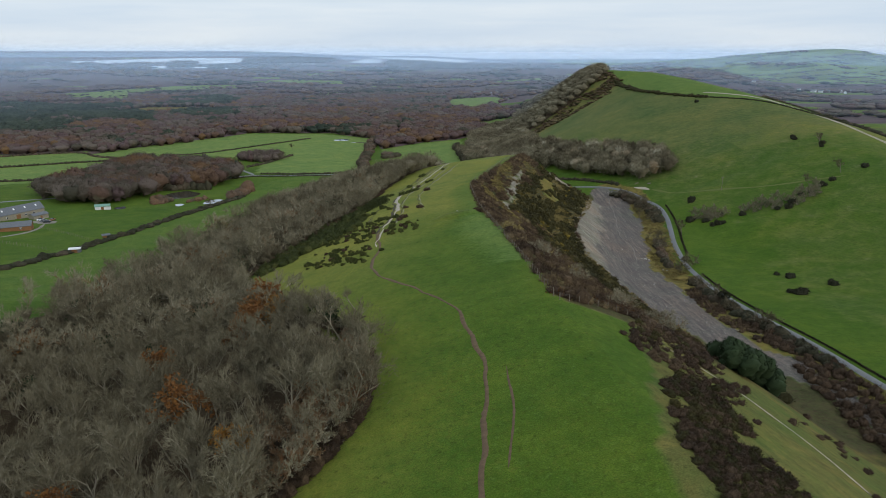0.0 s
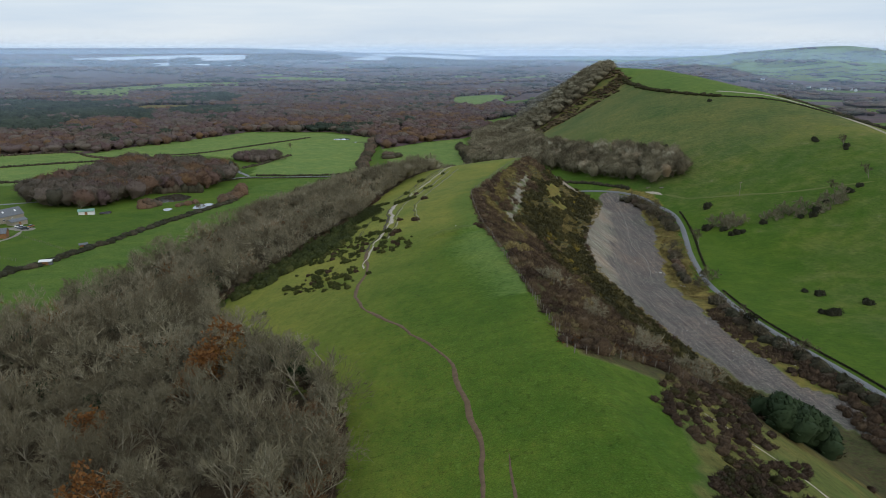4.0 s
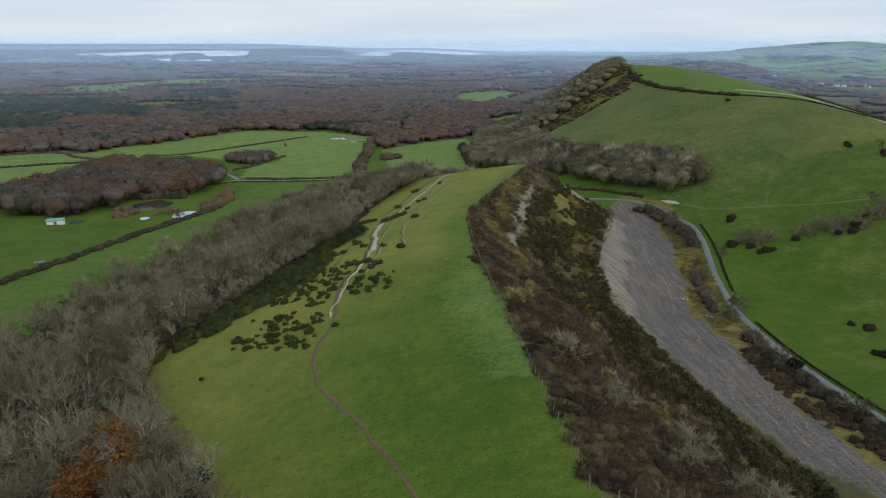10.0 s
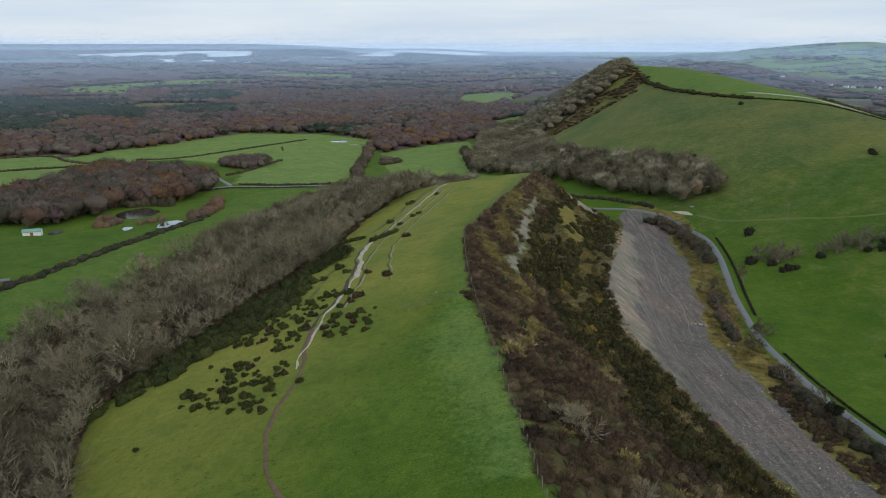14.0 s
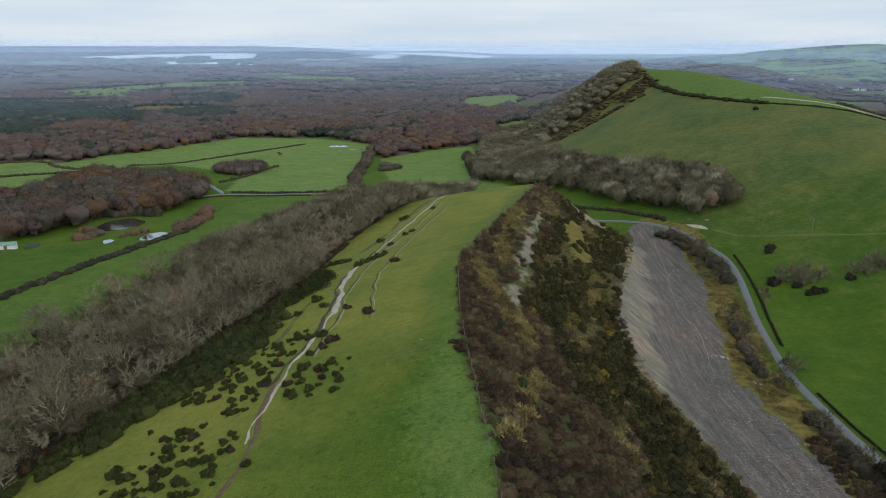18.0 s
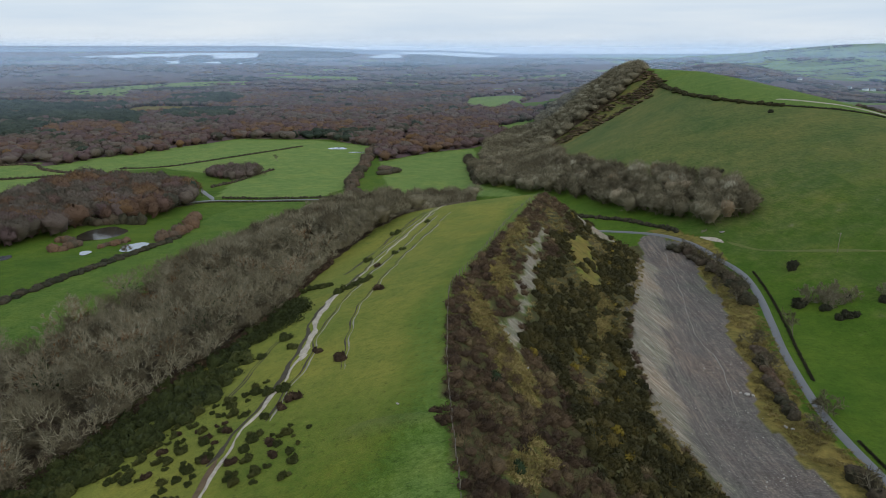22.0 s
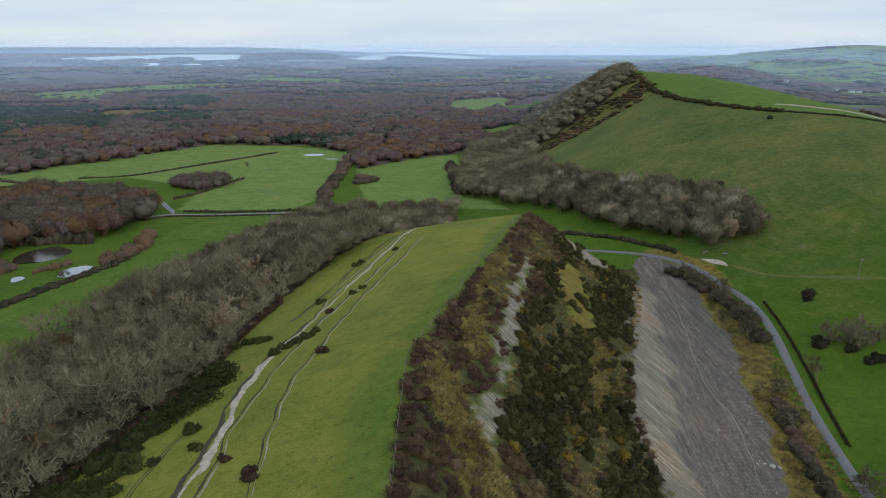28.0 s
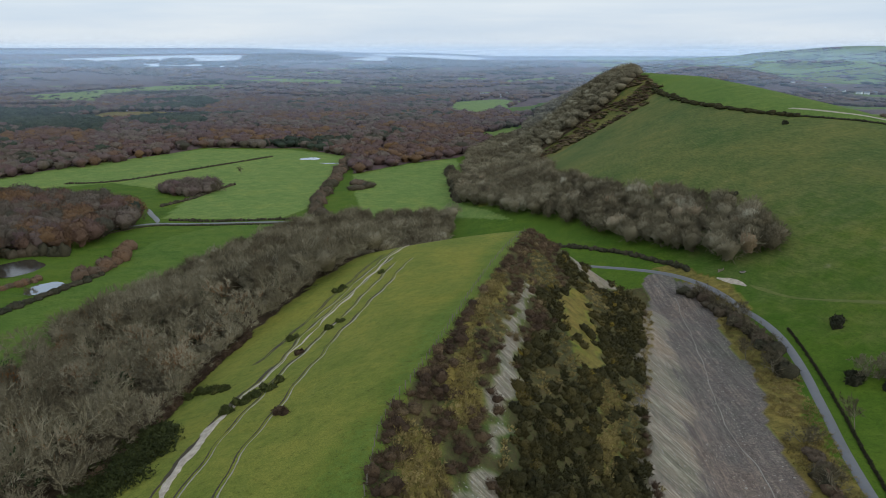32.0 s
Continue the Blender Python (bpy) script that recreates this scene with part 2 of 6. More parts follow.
HEDGE = foliage("hedge", (0.0, (0.030, 0.034, 0.018)), (0.4, (0.062, 0.056, 0.034)), (0.7, (0.120, 0.088, 0.062)), (1.0, (0.18, 0.105, 0.06)), leaf=0.1, grain=0.45, fine=1.5)
STRAW = foliage("dead_grass", (0.0, (0.105, 0.086, 0.034)), (0.5, (0.215, 0.170, 0.066)), (1.0, (0.36, 0.29, 0.125)))


def water_material():
    m, nt, b = material("still_water", 0.05, 0.8)
    b.inputs["Base Color"].default_value = (0.30, 0.33, 0.36, 1)
    b.inputs["Metallic"].default_value = 0.75
    b.inputs["IOR"].default_value = 1.33
    bump(nt, b, noise_of(nt, 0.6, 4), 0.04, 0.05)
    return m


WATER = water_material()
# second pond: dark base colour stands in for the reflection of trees behind
DARKWATER = plain("painted_reflection_water", (0.035, 0.032, 0.024), 0.12, 0.3, 0.2, 0.4)


# see-through bluish diffuse tint that imitates distance haze, fading with height
def haze_material(amount, low, high):
    m = bpy.data.materials.new("haze_veil")
    m.use_nodes = True
    nt = m.node_tree
    nt.nodes.clear()
    c = nt.nodes.new("ShaderNodeTexCoord")
    s = nt.nodes.new("ShaderNodeSeparateXYZ")
    nt.links.new(c.outputs["Object"], s.inputs[0])
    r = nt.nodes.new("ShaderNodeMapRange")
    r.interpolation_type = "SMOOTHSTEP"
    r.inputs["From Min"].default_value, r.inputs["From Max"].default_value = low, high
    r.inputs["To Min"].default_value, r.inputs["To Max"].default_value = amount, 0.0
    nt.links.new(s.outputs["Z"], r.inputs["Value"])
    drift = nt.nodes.new("ShaderNodeMapping")
    drift.inputs["Scale"].default_value = (1, 1, 2)
    nt.links.new(c.outputs["Object"], drift.inputs["Vector"])
    n = nt.nodes.new("ShaderNodeTexNoise")
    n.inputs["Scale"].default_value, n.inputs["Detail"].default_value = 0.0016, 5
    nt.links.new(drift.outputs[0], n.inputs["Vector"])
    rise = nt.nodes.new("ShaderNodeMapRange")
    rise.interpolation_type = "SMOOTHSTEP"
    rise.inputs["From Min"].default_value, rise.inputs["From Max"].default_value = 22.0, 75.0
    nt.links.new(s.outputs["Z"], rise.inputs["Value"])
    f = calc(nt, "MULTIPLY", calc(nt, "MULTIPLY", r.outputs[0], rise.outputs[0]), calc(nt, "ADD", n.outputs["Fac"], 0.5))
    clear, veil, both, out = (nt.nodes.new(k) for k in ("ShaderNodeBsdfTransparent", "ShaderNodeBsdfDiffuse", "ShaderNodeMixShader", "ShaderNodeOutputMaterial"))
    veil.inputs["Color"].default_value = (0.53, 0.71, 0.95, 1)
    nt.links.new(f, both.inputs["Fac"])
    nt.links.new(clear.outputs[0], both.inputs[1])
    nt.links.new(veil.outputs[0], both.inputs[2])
    nt.links.new(both.outputs[0], out.inputs["Surface"])
    return m

TRAIL = plain("worn_trail", (0.27, 0.25, 0.195), 0.95, 1.2, 0.35)

# ---- the lie of the land ----
def smoothstep(a, b, v):
    s = np.clip((v - a) / (b - a), 0, 1)
    return s * s * (3 - 2 * s)


def smax(a, b, k):
    return 0.5 * (a + b + np.sqrt((a - b) ** 2 + k * k))


def to_line(x, y, line):
    """Distance to a polyline, the side (positive on its right hand), and the height carried along it."""
    best, side, high = np.full(np.shape(x), 1e9), np.zeros(np.shape(x)), np.zeros(np.shape(x))
    for (ax, ay, az), (bx, by, bz) in zip(line, line[1:]):
        dx, dy = bx - ax, by - ay
        f = np.clip(((x - ax) * dx + (y - ay) * dy) / (dx * dx + dy * dy), 0, 1)
        d = np.hypot(x - ax - f * dx, y - ay - f * dy)
        near = d < best
        best = np.where(near, d, best)
        side = np.where(near, np.sign((x - ax) * dy - (y - ay) * dx), side)
        high = np.where(near, az + f * (bz - az), high)
    return best, side, high


CREST_Y = [-150, 60, 121, 178, 219, 280, 300, 437, 600]
CREST_X = [40, 28, 21, 17, 12, 11.5, 16, 49, 70]
CREST_Z = [106, 106, 105, 101.5, 98.5, 95, 94, 85, 85]
HILL = [(215, 1500, 50), (230, 1300, 80), (234, 1120, 108), (229, 1020, 121), (240, 950, 121.5), (262, 890, 121.5), (268, 800, 118.5), (270, 720, 115), (271, 650, 112), (271, 590, 108.5), (271, 540, 104.5), (268, 480, 100.5), (262, 420, 95), (280, 330, 89), (335, 200, 86), (420, 60, 84)]
HILL_REACH = [[300, 431, 525, 640, 700, 811, 900, 1000, 1200], [165, 172, 250, 290, 285, 240, 190, 175, 105]]
SHOULDER = [(140, 338, 54), (160, 345, 60), (190, 350, 67), (230, 348, 76), (280, 335, 88)]
RANGE = [(900, 3800, 70), (1177, 3700, 83), (1413, 3700, 102), (1510, 3650, 117), (1717, 3600, 135), (1888, 3600, 146), (2002, 3600, 149), (2120, 3600, 138), (2230, 3500, 112), (2500, 3300, 84), (3100, 3200, 70)]
SPUR = [(520, 1750, 62), (760, 2150, 80), (900, 2600, 78)]
PONDS = [(-168, 485, 5, 42.6), (-204, 518, 10.5, 40.6), (-222, 456, 2.0, 44.8), (-186, 468, 1.5, 44.2)]
FLOOR_Y, FLOOR_Z = [-150, 60, 150, 234, 300, 470, 560, 800], [76, 70, 64, 57, 51, 49, 40, 30]


def terrain(x, y):
    x, y = np.asarray(x, float), np.asarray(y, float)
    left = 20 + 52 * np.exp(-(np.maximum(y, 170) - 200) / 330)
    floor = np.interp(y, FLOOR_Y, FLOOR_Z)
    floor = np.where(y > 800, left, floor)
    w = smoothstep(-10, 60, x - np.clip((y - 500) * 0.1, 0, 60)) * (1 - smoothstep(600, 900, y))
    base = left + (floor - left) * w
    # the ridge in front, with the quarried face on its right side
    xc, zc = np.interp(y, CREST_Y, CREST_X), np.interp(y, CREST_Y, CREST_Z)
    dx = x - xc
    u = np.maximum(-dx, 0)
    flat = 1 - 0.6 * smoothstep(330, 430, y)
    drop_l = flat * 0.18 * u + 0.0012 * u * u
    v = np.maximum(dx, 0)
    soft = 1 - smoothstep(122, 165, y)
    face = np.maximum(v - 3, 0) * 0.63 + 0.02 * v
    bank = 0.30 * v + 0.004 * v * v
    drop_r = face * (1 - soft) + np.minimum(bank, 0.6 * v) * soft
    nose = np.maximum(y - (430 - 0.12 * np.abs(dx)), 0)
    drop_n = 0.5 * nose * smoothstep(0, 25, nose)
    ridge = zc - drop_l - drop_r - drop_n
    z = smax(base, ridge, 3.0)
    # the hill beyond the gap
    d, side, high = to_line(x, y, HILL)
    foot = np.where(side < 0, base + (45.0 - base) * (1 - smoothstep(1250, 1900, y)), base)
    reach = np.where(side < 0, 190.0, np.interp(y, *HILL_REACH))
    s = 1 - smoothstep(0, 1, np.clip(d / reach, 0, 1) ** 0.9)
    hill = foot + (high - foot) * s
    hill = np.where(y > 1500, foot + (high - foot) * s * (1 - smoothstep(1500, 1900, y)), hill)
    z = smax(z, hill, 2.0)
    d, side, high = to_line(x, y, SHOULDER)
    z = smax(z, base + (high - base) * (1 - smoothstep(0, 1, np.clip(d / 95, 0, 1))), 2.0)
    # the ponds lie in level hollows
    for px, py, pr, level in PONDS:
        d = np.hypot(x - px, (y - py) * 0.7)
        z = z + (level - 0.5 - z) * (1 - smoothstep(pr, pr + 7, d))
    # low earth mound beside the fence
    d = np.hypot((x - 5) / 7.5, (y - 218) / 3.2)
    z = z + 1.1 * np.exp(-d ** 4) - 0.35 * np.exp(-((d - 1.3) / 0.3) ** 2)
    # far away the land climbs gently towards the skyline
    r = np.minimum(np.hypot(x, y), 5200)
    z = z + (r > 2600) * (r - 2600) * (0.0215 + 0.0085 * (1 - smoothstep(-0.05, 0.08, x / np.maximum(y, 500))) + 0.0125 * (1 - smoothstep(-0.30, -0.08, x / np.maximum(y, 500))))
    # a second range beyond the far valley
    for line, wide in ((SPUR, 420), (RANGE, 1250)):
        d, side, high = to_line(x, y, line)
        z = z + np.maximum(high - z, 0) * (1 - smoothstep(0, 1, np.clip(d / wide, 0, 1) ** 0.9))
    return z

# ---- plan: woods and fields ----
BELT = [(-140, 10), (-60, 20), (-30, 60), (-20, 75), (-13, 88), (-12.5, 106), (-18, 121), (-36, 146), (-54, 174), (-66, 203), (-60, 213), (-55, 226), (-50, 246), (-40, 268), (-35, 282), (-33, 302), (-37, 331), (-33, 360), (-24, 392), (-12, 422), (6, 470), (16, 560), (22, 640),
        (-40, 642), (-90, 592), (-108, 491), (-116, 431), (-120, 354), (-122, 291), (-112, 190), (-125, 120)]
POND_WOOD = [(-300, 480), (-264, 460), (-240, 470), (-224, 482), (-217, 503), (-222, 540), (-190, 556), (-184, 618), (-194, 645), (-226, 688), (-283, 704), (-318, 712), (-322, 625), (-322, 550)]
TOE_WOOD = [(28, 690), (60, 610), (81, 580), (104, 517), (137, 467), (165, 464), (162, 500), (145, 545), (112, 605), (92, 690), (100, 735), (70, 800), (20, 800)]
SLOPE_WOOD = [(30, 800), (70, 780), (92, 790), (104, 868), (116, 910), (157, 920), (188, 920), (226, 960), (236, 1100), (230, 1300), (170, 1400), (135, 1310), (120, 1200), (72, 1120), (40, 1000)]
FLANK = [(102, 830), (109, 850), (127, 853), (152, 854), (180, 846), (203, 845), (226, 890), (226, 958), (188, 918), (157, 918), (116, 908), (104, 868)]
GLADE = [(56, 1214), (123, 1304), (115, 1216), (74, 1135)]
FIELD_A = [(-417, 800), (-384, 897), (-290, 1046), (-180, 1035), (-98, 980), (-88, 790), (-82, 700), (-99, 648), (-181, 647), (-198, 745), (-289, 797), (-355, 757)]
FIELD_B = [(-78, 850), (-26, 925), (25, 964), (31, 772), (28, 690), (60, 600), (24, 640), (-40, 650), (-60, 740)]
FIELD_C = [(-175, 335), (-165, 433), (-164, 513), (-155, 592), (-130, 632), (-88, 640), (-90, 592), (-108, 491), (-120, 354), (-118, 200), (-200, 200)]
FIELD_L = [(-760, 700), (-620, 810), (-506, 790), (-437, 832), (-395, 775), (-350, 757), (-318, 712), (-320, 600), (-480, 520), (-760, 520)]
FARM = [(-420, 230), (-180, 300), (-175, 440), (-235, 452), (-300, 480), (-480, 520)]
GAP = [(60, 600), (104, 512), (137, 462), (170, 455), (180, 420), (128, 450), (100, 478), (60, 540), (20, 560)]
CLEARING = [(-3, 1622), (30, 1840), (134, 1922), (184, 1828), (115, 1625), (66, 1490)]
HILLTOP = [(226, 930), (220, 860), (218, 817), (217, 768), (223, 705), (234, 648), (241, 633), (263, 591), (279, 538), (300, 440), (420, 380), (420, 700), (260, 1150)]


BIG = [(-1300, 800), (-420, 800), (-352, 920), (-299, 1052), (-170, 1048), (-95, 965), (-78, 855), (-26, 930), (25, 970), (38, 1000), (72, 1120), (56, 1214), (125, 1310), (170, 1400), (120, 1520), (118, 1625), (190, 1830), (190, 1900), (-1300, 1900)]


def inside(x, y, poly):
    x, y = np.asarray(x, float), np.asarray(y, float)
    hit = np.zeros(x.shape, bool)
    for (ax, ay), (bx, by) in zip(poly, poly[1:] + poly[:1]):
        if ay != by:
            hit ^= ((ay > y) != (by > y)) & (x < (bx - ax) * (y - ay) / (by - ay) + ax)
    return hit


def wobble(x, y, size, amount):
    return (x + amount * (np.sin(y / size) + 0.6 * np.sin(y / size * 2.7 + 1) + 0.4 * np.sin(x / size * 1.9)),
            y + amount * (np.sin(x / size + 2) + 0.6 * np.sin(x / size * 2.3) + 0.4 * np.sin(y / size * 3.1)))


def near(x, y, line, width):
    return to_line(x, y, [(*p[:2], 0) for p in line])[0] < width


ROAD = [(190, -150), (140, 30), (119, 130), (116, 162), (115.5, 193), (111.5, 224), (110, 252), (111.5, 277), (113.5, 303), (119, 337), (126, 362), (132, 388), (134.5, 415), (129, 446), (121, 463), (105, 482), (80, 500), (40, 530)]


def spaced(*parts):
    return np.concatenate([np.arange(a, b, s) for a, b, s in parts])


GX = spaced((-5200, -1200, 90), (-1200, -480, 14), (-480, -130, 4), (-130, 130, 1.9), (130, 330, 3), (330, 640, 9), (640, 2400, 24), (2400, 5201, 120))
GY = spaced((-400, 50, 8), (50, 480, 2.2), (480, 720, 3), (720, 1100, 5), (1100, 1900, 12), (1900, 3700, 26), (3700, 5201, 60))


def sheet(name, xs, ys, z, attrs, mat):
    X, Y = np.meshgrid(xs, ys)
    me = bpy.data.meshes.new(name)
    n, k = len(xs), len(ys)
    V = np.stack([X, Y, z(X, Y)], -1).reshape(-1, 3)
    i = (np.arange(k - 1)[:, None] * n + np.arange(n - 1)).ravel()
    F = np.stack([i, i + 1, i + n + 1, i + n], 1)
    fill_mesh(me, V, F)
    for a, v in attrs.items():
        me.attributes.new(a, "FLOAT", "POINT").data.foreach_set("value", np.asarray(v, np.float32).ravel())
    me.materials.append(mat)
    me.polygons.foreach_set("use_smooth", np.ones(len(F), bool))
    return me


def fill_mesh(me, V, F):
    V, F = np.asarray(V, np.float32), np.asarray(F, np.int32)
    me.vertices.add(len(V))
    me.vertices.foreach_set("co", V.ravel())
    me.loops.add(F.size)
    me.loops.foreach_set("vertex_index", F.ravel())
    me.polygons.add(len(F))
    me.polygons.foreach_set("loop_start", np.arange(0, F.size, F.shape[1], dtype=np.int32))
    me.update(calc_edges=True)


def soft(mask):
    return mask.astype(float)


SCREE = [[(43, 378), (38, 353), (34, 336), (32, 318), (29, 302), (28, 292), (30, 288), (33, 300), (35, 314), (38, 335), (41, 352), (45, 373)],
         [(22, 273), (27, 285), (30, 283), (27, 263), (26, 262), (24, 269)], [(62, 440), (66, 424), (72, 414), (78, 420), (84, 430), (80, 444), (68, 446)]]
STRAW_ZONES = [[(27, 328), (32, 342), (38, 372), (34, 372), (28, 345), (22, 300), (21, 294), (24, 290), (28, 300)], [(14, 286), (20, 284), (25, 262), (30, 248), (28, 238), (24, 238), (20, 255), (15, 268)], [(24, 205), (30, 222), (27, 228), (20, 210)], [(60, 345), (64, 340), (58, 318), (52, 300), (50, 305)]]
PALE_TURF = [(55, 383), (60, 398), (65, 398), (64, 372), (61, 349), (54, 344), (53, 363)]
FAR_FIELDS = [(330, 2250, 110, 35), (420, 1900, 60, 40), (600, 1250, 120, 60), (760, 1500, 130, 50), (560, 900, 110, 90), (480, 700, 60, 70), (1000, 1750, 150, 60), (820, 1180, 120, 60), (1150, 2050, 130, 50)]
PALE_FAR = [[(-1130, 2020), (-1060, 2240), (-960, 2450), (-750, 2550), (-690, 2480), (-830, 2240), (-890, 2020), (-800, 1750), (-950, 1790)], [(-800, 2640), (-600, 2800), (-410, 2770), (-370, 2620), (-550, 2580)], [(-630, 3110), (-500, 3190), (-450, 3060), (-570, 2960)], [(-380, 2100), (-300, 2150), (-280, 2070), (-340, 2020)],
            [(-250, 2480), (-150, 2480), (-140, 2340), (-230, 2340)], [(-100, 2680), (30, 2680), (40, 2560), (-90, 2560)], [(30, 2950), (150, 2880), (150, 2740), (40, 2800)], [(190, 2770), (420, 2930), (420, 2840), (200, 2620)], [(-1100, 1710), (-980, 1730), (-810, 1750), (-770, 1670), (-960, 1620), (-1040, 1620)]]
HEATHS = [[(-1800, 2300), (-1570, 2480), (-1430, 2590), (-1220, 2820), (-1070, 2800), (-990, 2510), (-1130, 2380), (-1250, 2180), (-1290, 2020)]]
BRACKEN = [(-670, 1430), (-670, 1570), (-530, 1570), (-480, 1480), (-540, 1440), (-600, 1390)]


def field_cell(x, y):
    """Small enclosed fields of the far range: a value for each, and the distance to its hedge."""
    u, v = (x + 0.30 * y) / 150, (y - 0.22 * x) / 105
    u = u + 0.37 * (np.floor(v) % 3)
    i, j = np.floor(u), np.floor(v)
    value = np.sin(i * 12.9898 + j * 78.233) * 43758.5453
    return value - np.floor(value), np.minimum(np.abs(u - np.round(u)) * 150, np.abs(v - np.round(v)) * 105)


def drift(x, y, size, seed=0.0):
    """A smooth random field from 0 to 1 over the plan."""
    return 0.5 + 0.25 * (np.sin(x / size + seed) * np.sin(y / size * 1.3 + seed * 2) + np.sin((x + y) / size * 0.53 + seed * 3) * np.cos((x - y) / size * 0.71 + seed)) + 0.12 * np.sin(x / size * 2.9 + seed) * np.sin(y / size * 3.3)


def pasture(x, y):
    hit = np.zeros(np.shape(x), bool)
    for poly in PALE_FAR:
        hit |= inside(x, y, poly)
    return hit | ((y > 2080) & (x < 650) & (drift(x, y, 85, 4.2) > 0.82))


def patches(x, y):
    hit = pasture(x, y)
    for cx, cy, w, h in FAR_FIELDS:
        u, v = (x - cx) + 0.25 * (y - cy), (y - cy) - 0.1 * (x - cx)
        hit |= (np.abs(u) < w) & (np.abs(v) < h)
    return hit


def floor_left(y):
    return np.interp(y, [100, 153, 174, 188, 213, 267, 288, 319, 380, 430, 470], [100, 98, 94, 83, 76, 67, 65, 67, 83, 97, 106])


def floor_right(y):
    return np.interp(y, [100, 160, 180, 192, 221, 240, 271, 289, 312, 382, 454, 475], [104, 104, 105, 98, 95, 98, 96, 97, 99, 115, 124, 112])


X, Y = np.meshgrid(GX, GY)
WX, WY = wobble(X, Y, 9.0, 1.2)
MX, MY = wobble(X, Y, 40.0, 5.0)
SX, SY = wobble(X, Y, 3.0, 0.9)
XC = np.interp(Y, CREST_Y, CREST_X)
woods = inside(WX, WY, BELT) | inside(WX, WY, SLOPE_WOOD)
fields = inside(X, Y, FIELD_A) | inside(X, Y, FIELD_B) | inside(X, Y, FIELD_C) | inside(X, Y, FIELD_L) | inside(X, Y, FARM) | inside(X, Y, GAP)
clear = inside(MX, MY, CLEARING) | inside(MX, MY, GLADE)
hilltop = inside(WX, WY, HILLTOP)
face = (Y > 119) & (Y < 462) & (X > XC + 0.6 + 0.5 * np.sin(Y / 2.3)) & (X < floor_left(Y) + 4)
quarry = (Y > 128) & (Y < 474) & (WX > floor_left(Y)) & (WX < floor_right(Y))
verge = (Y > 150) & (Y < 480) & (WX >= floor_right(Y) - 1) & (WX < floor_right(Y) + 11)
hillside = (X > 120) & (X < 330) & (Y > 380) & (Y < 950) & ~hilltop & ~woods
forest = (Y > 760) & ((Y > 1080) | inside(X, Y, BIG) | (X > 225)) & ~fields & ~clear & ~patches(MX, MY) & ((to_line(X, Y, HILL)[0] > 190) | (X > 420))
ridge_green = (1 - smoothstep(190, 262, Y + 12 * np.sin(X / 7))) * smoothstep(100, 75, XC - X)
fence_strip = smoothstep(14, 2, XC - X + 2 * np.sin(Y / 11)) * (Y > 150) * (Y < 436) * (X < XC + 1)
flank = inside(WX, WY, FLANK)
near_range = (to_line(X, Y, RANGE)[0] < 1150) & (X > 700) & (Y > 2300)
enclosed = field_cell(X, Y)[0]
bracken = inside(MX, MY, BRACKEN)
purple = np.zeros(X.shape, bool)
for poly in HEATHS:
    purple |= inside(MX, MY, poly)
pale_far = pasture(MX, MY)
lush = (0.45 + 0.5 * enclosed) * near_range + soft(fields | clear) + 0.95 * soft(hilltop) + soft(patches(MX, MY) & ~pale_far) * 0.7
lush += 0.9 * soft((X > 15) & (X < 205) & (Y > 452) & (Y < 660)) + 0.75 * soft((X < -100) & (Y > 150) & (Y < 1000) | (X < 40) & (Y > 520) & (Y < 1000)) + 0.95 * smoothstep(104, 112, X) * (1 - smoothstep(240, 330, X + 14 * np.sin(Y / 31))) * smoothstep(120, 180, Y) * smoothstep(480, 440, Y) * soft(~quarry & ~verge) + np.where(X < XC + np.where(Y < 128, 18, 4), 0.75 * ridge_green * (0.45 + 0.55 * smoothstep(-34, 8, X + 5 * np.sin(Y / 19))), 0) + 0.55 * fence_strip + 0.8 * soft((Y > 760) & (X < 240) & ~forest & ~woods) + 0.8 * soft((Y < 60) | (Y < 210) & ((X > 100) | (X < -60)))
bank = (Y > -60) & (Y < 126) & (WX > np.interp(Y, [50, 60, 73, 97, 111, 126], [24, 25, 27, 31, 33, 40])) & (X < 110)
dry = (0.40 + 0.40 * smoothstep(400, 540, Y)) * smoothstep(112, 168, X + 0.25 * np.clip(Y - 420, 0, 400) + 14 * np.sin(Y / 31)) * soft((X > 100) & (Y > 150) & (Y < 950) & ~hilltop & ~woods & ~quarry & ~verge) + 0.72 * soft(bank) + 0.95 * soft(face) * (1 - inside(X, Y, PALE_TURF))
dry += 0.9 * soft(flank)
lush *= ~flank
dry += 0.5 * np.exp(-(((X - 5) / 8) ** 2 + ((Y - 218) / 3.6) ** 2) ** 2)
scree = np.zeros(X.shape, bool)
for poly in SCREE:
    scree |= inside(SX, SY, poly)
pale = inside(SX, SY, PALE_TURF)
yellow = np.zeros(X.shape, bool)
for poly in STRAW_ZONES:
    yellow |= inside(SX, SY, poly)
foot_wide = np.interp(Y, [255, 300, 334, 364, 415, 445], [4, 9, 11, 11, 7, 4])
foot_at = X - floor_left(Y) + 1.6 * np.sin(Y / 5.3) + 1.2 * np.sin(Y / 2.9 + X)
foot = smoothstep(-6, -1, foot_at) * smoothstep(foot_wide + 2.5, foot_wide - 4, foot_at) * smoothstep(245, 275, Y) * smoothstep(455, 430, Y)
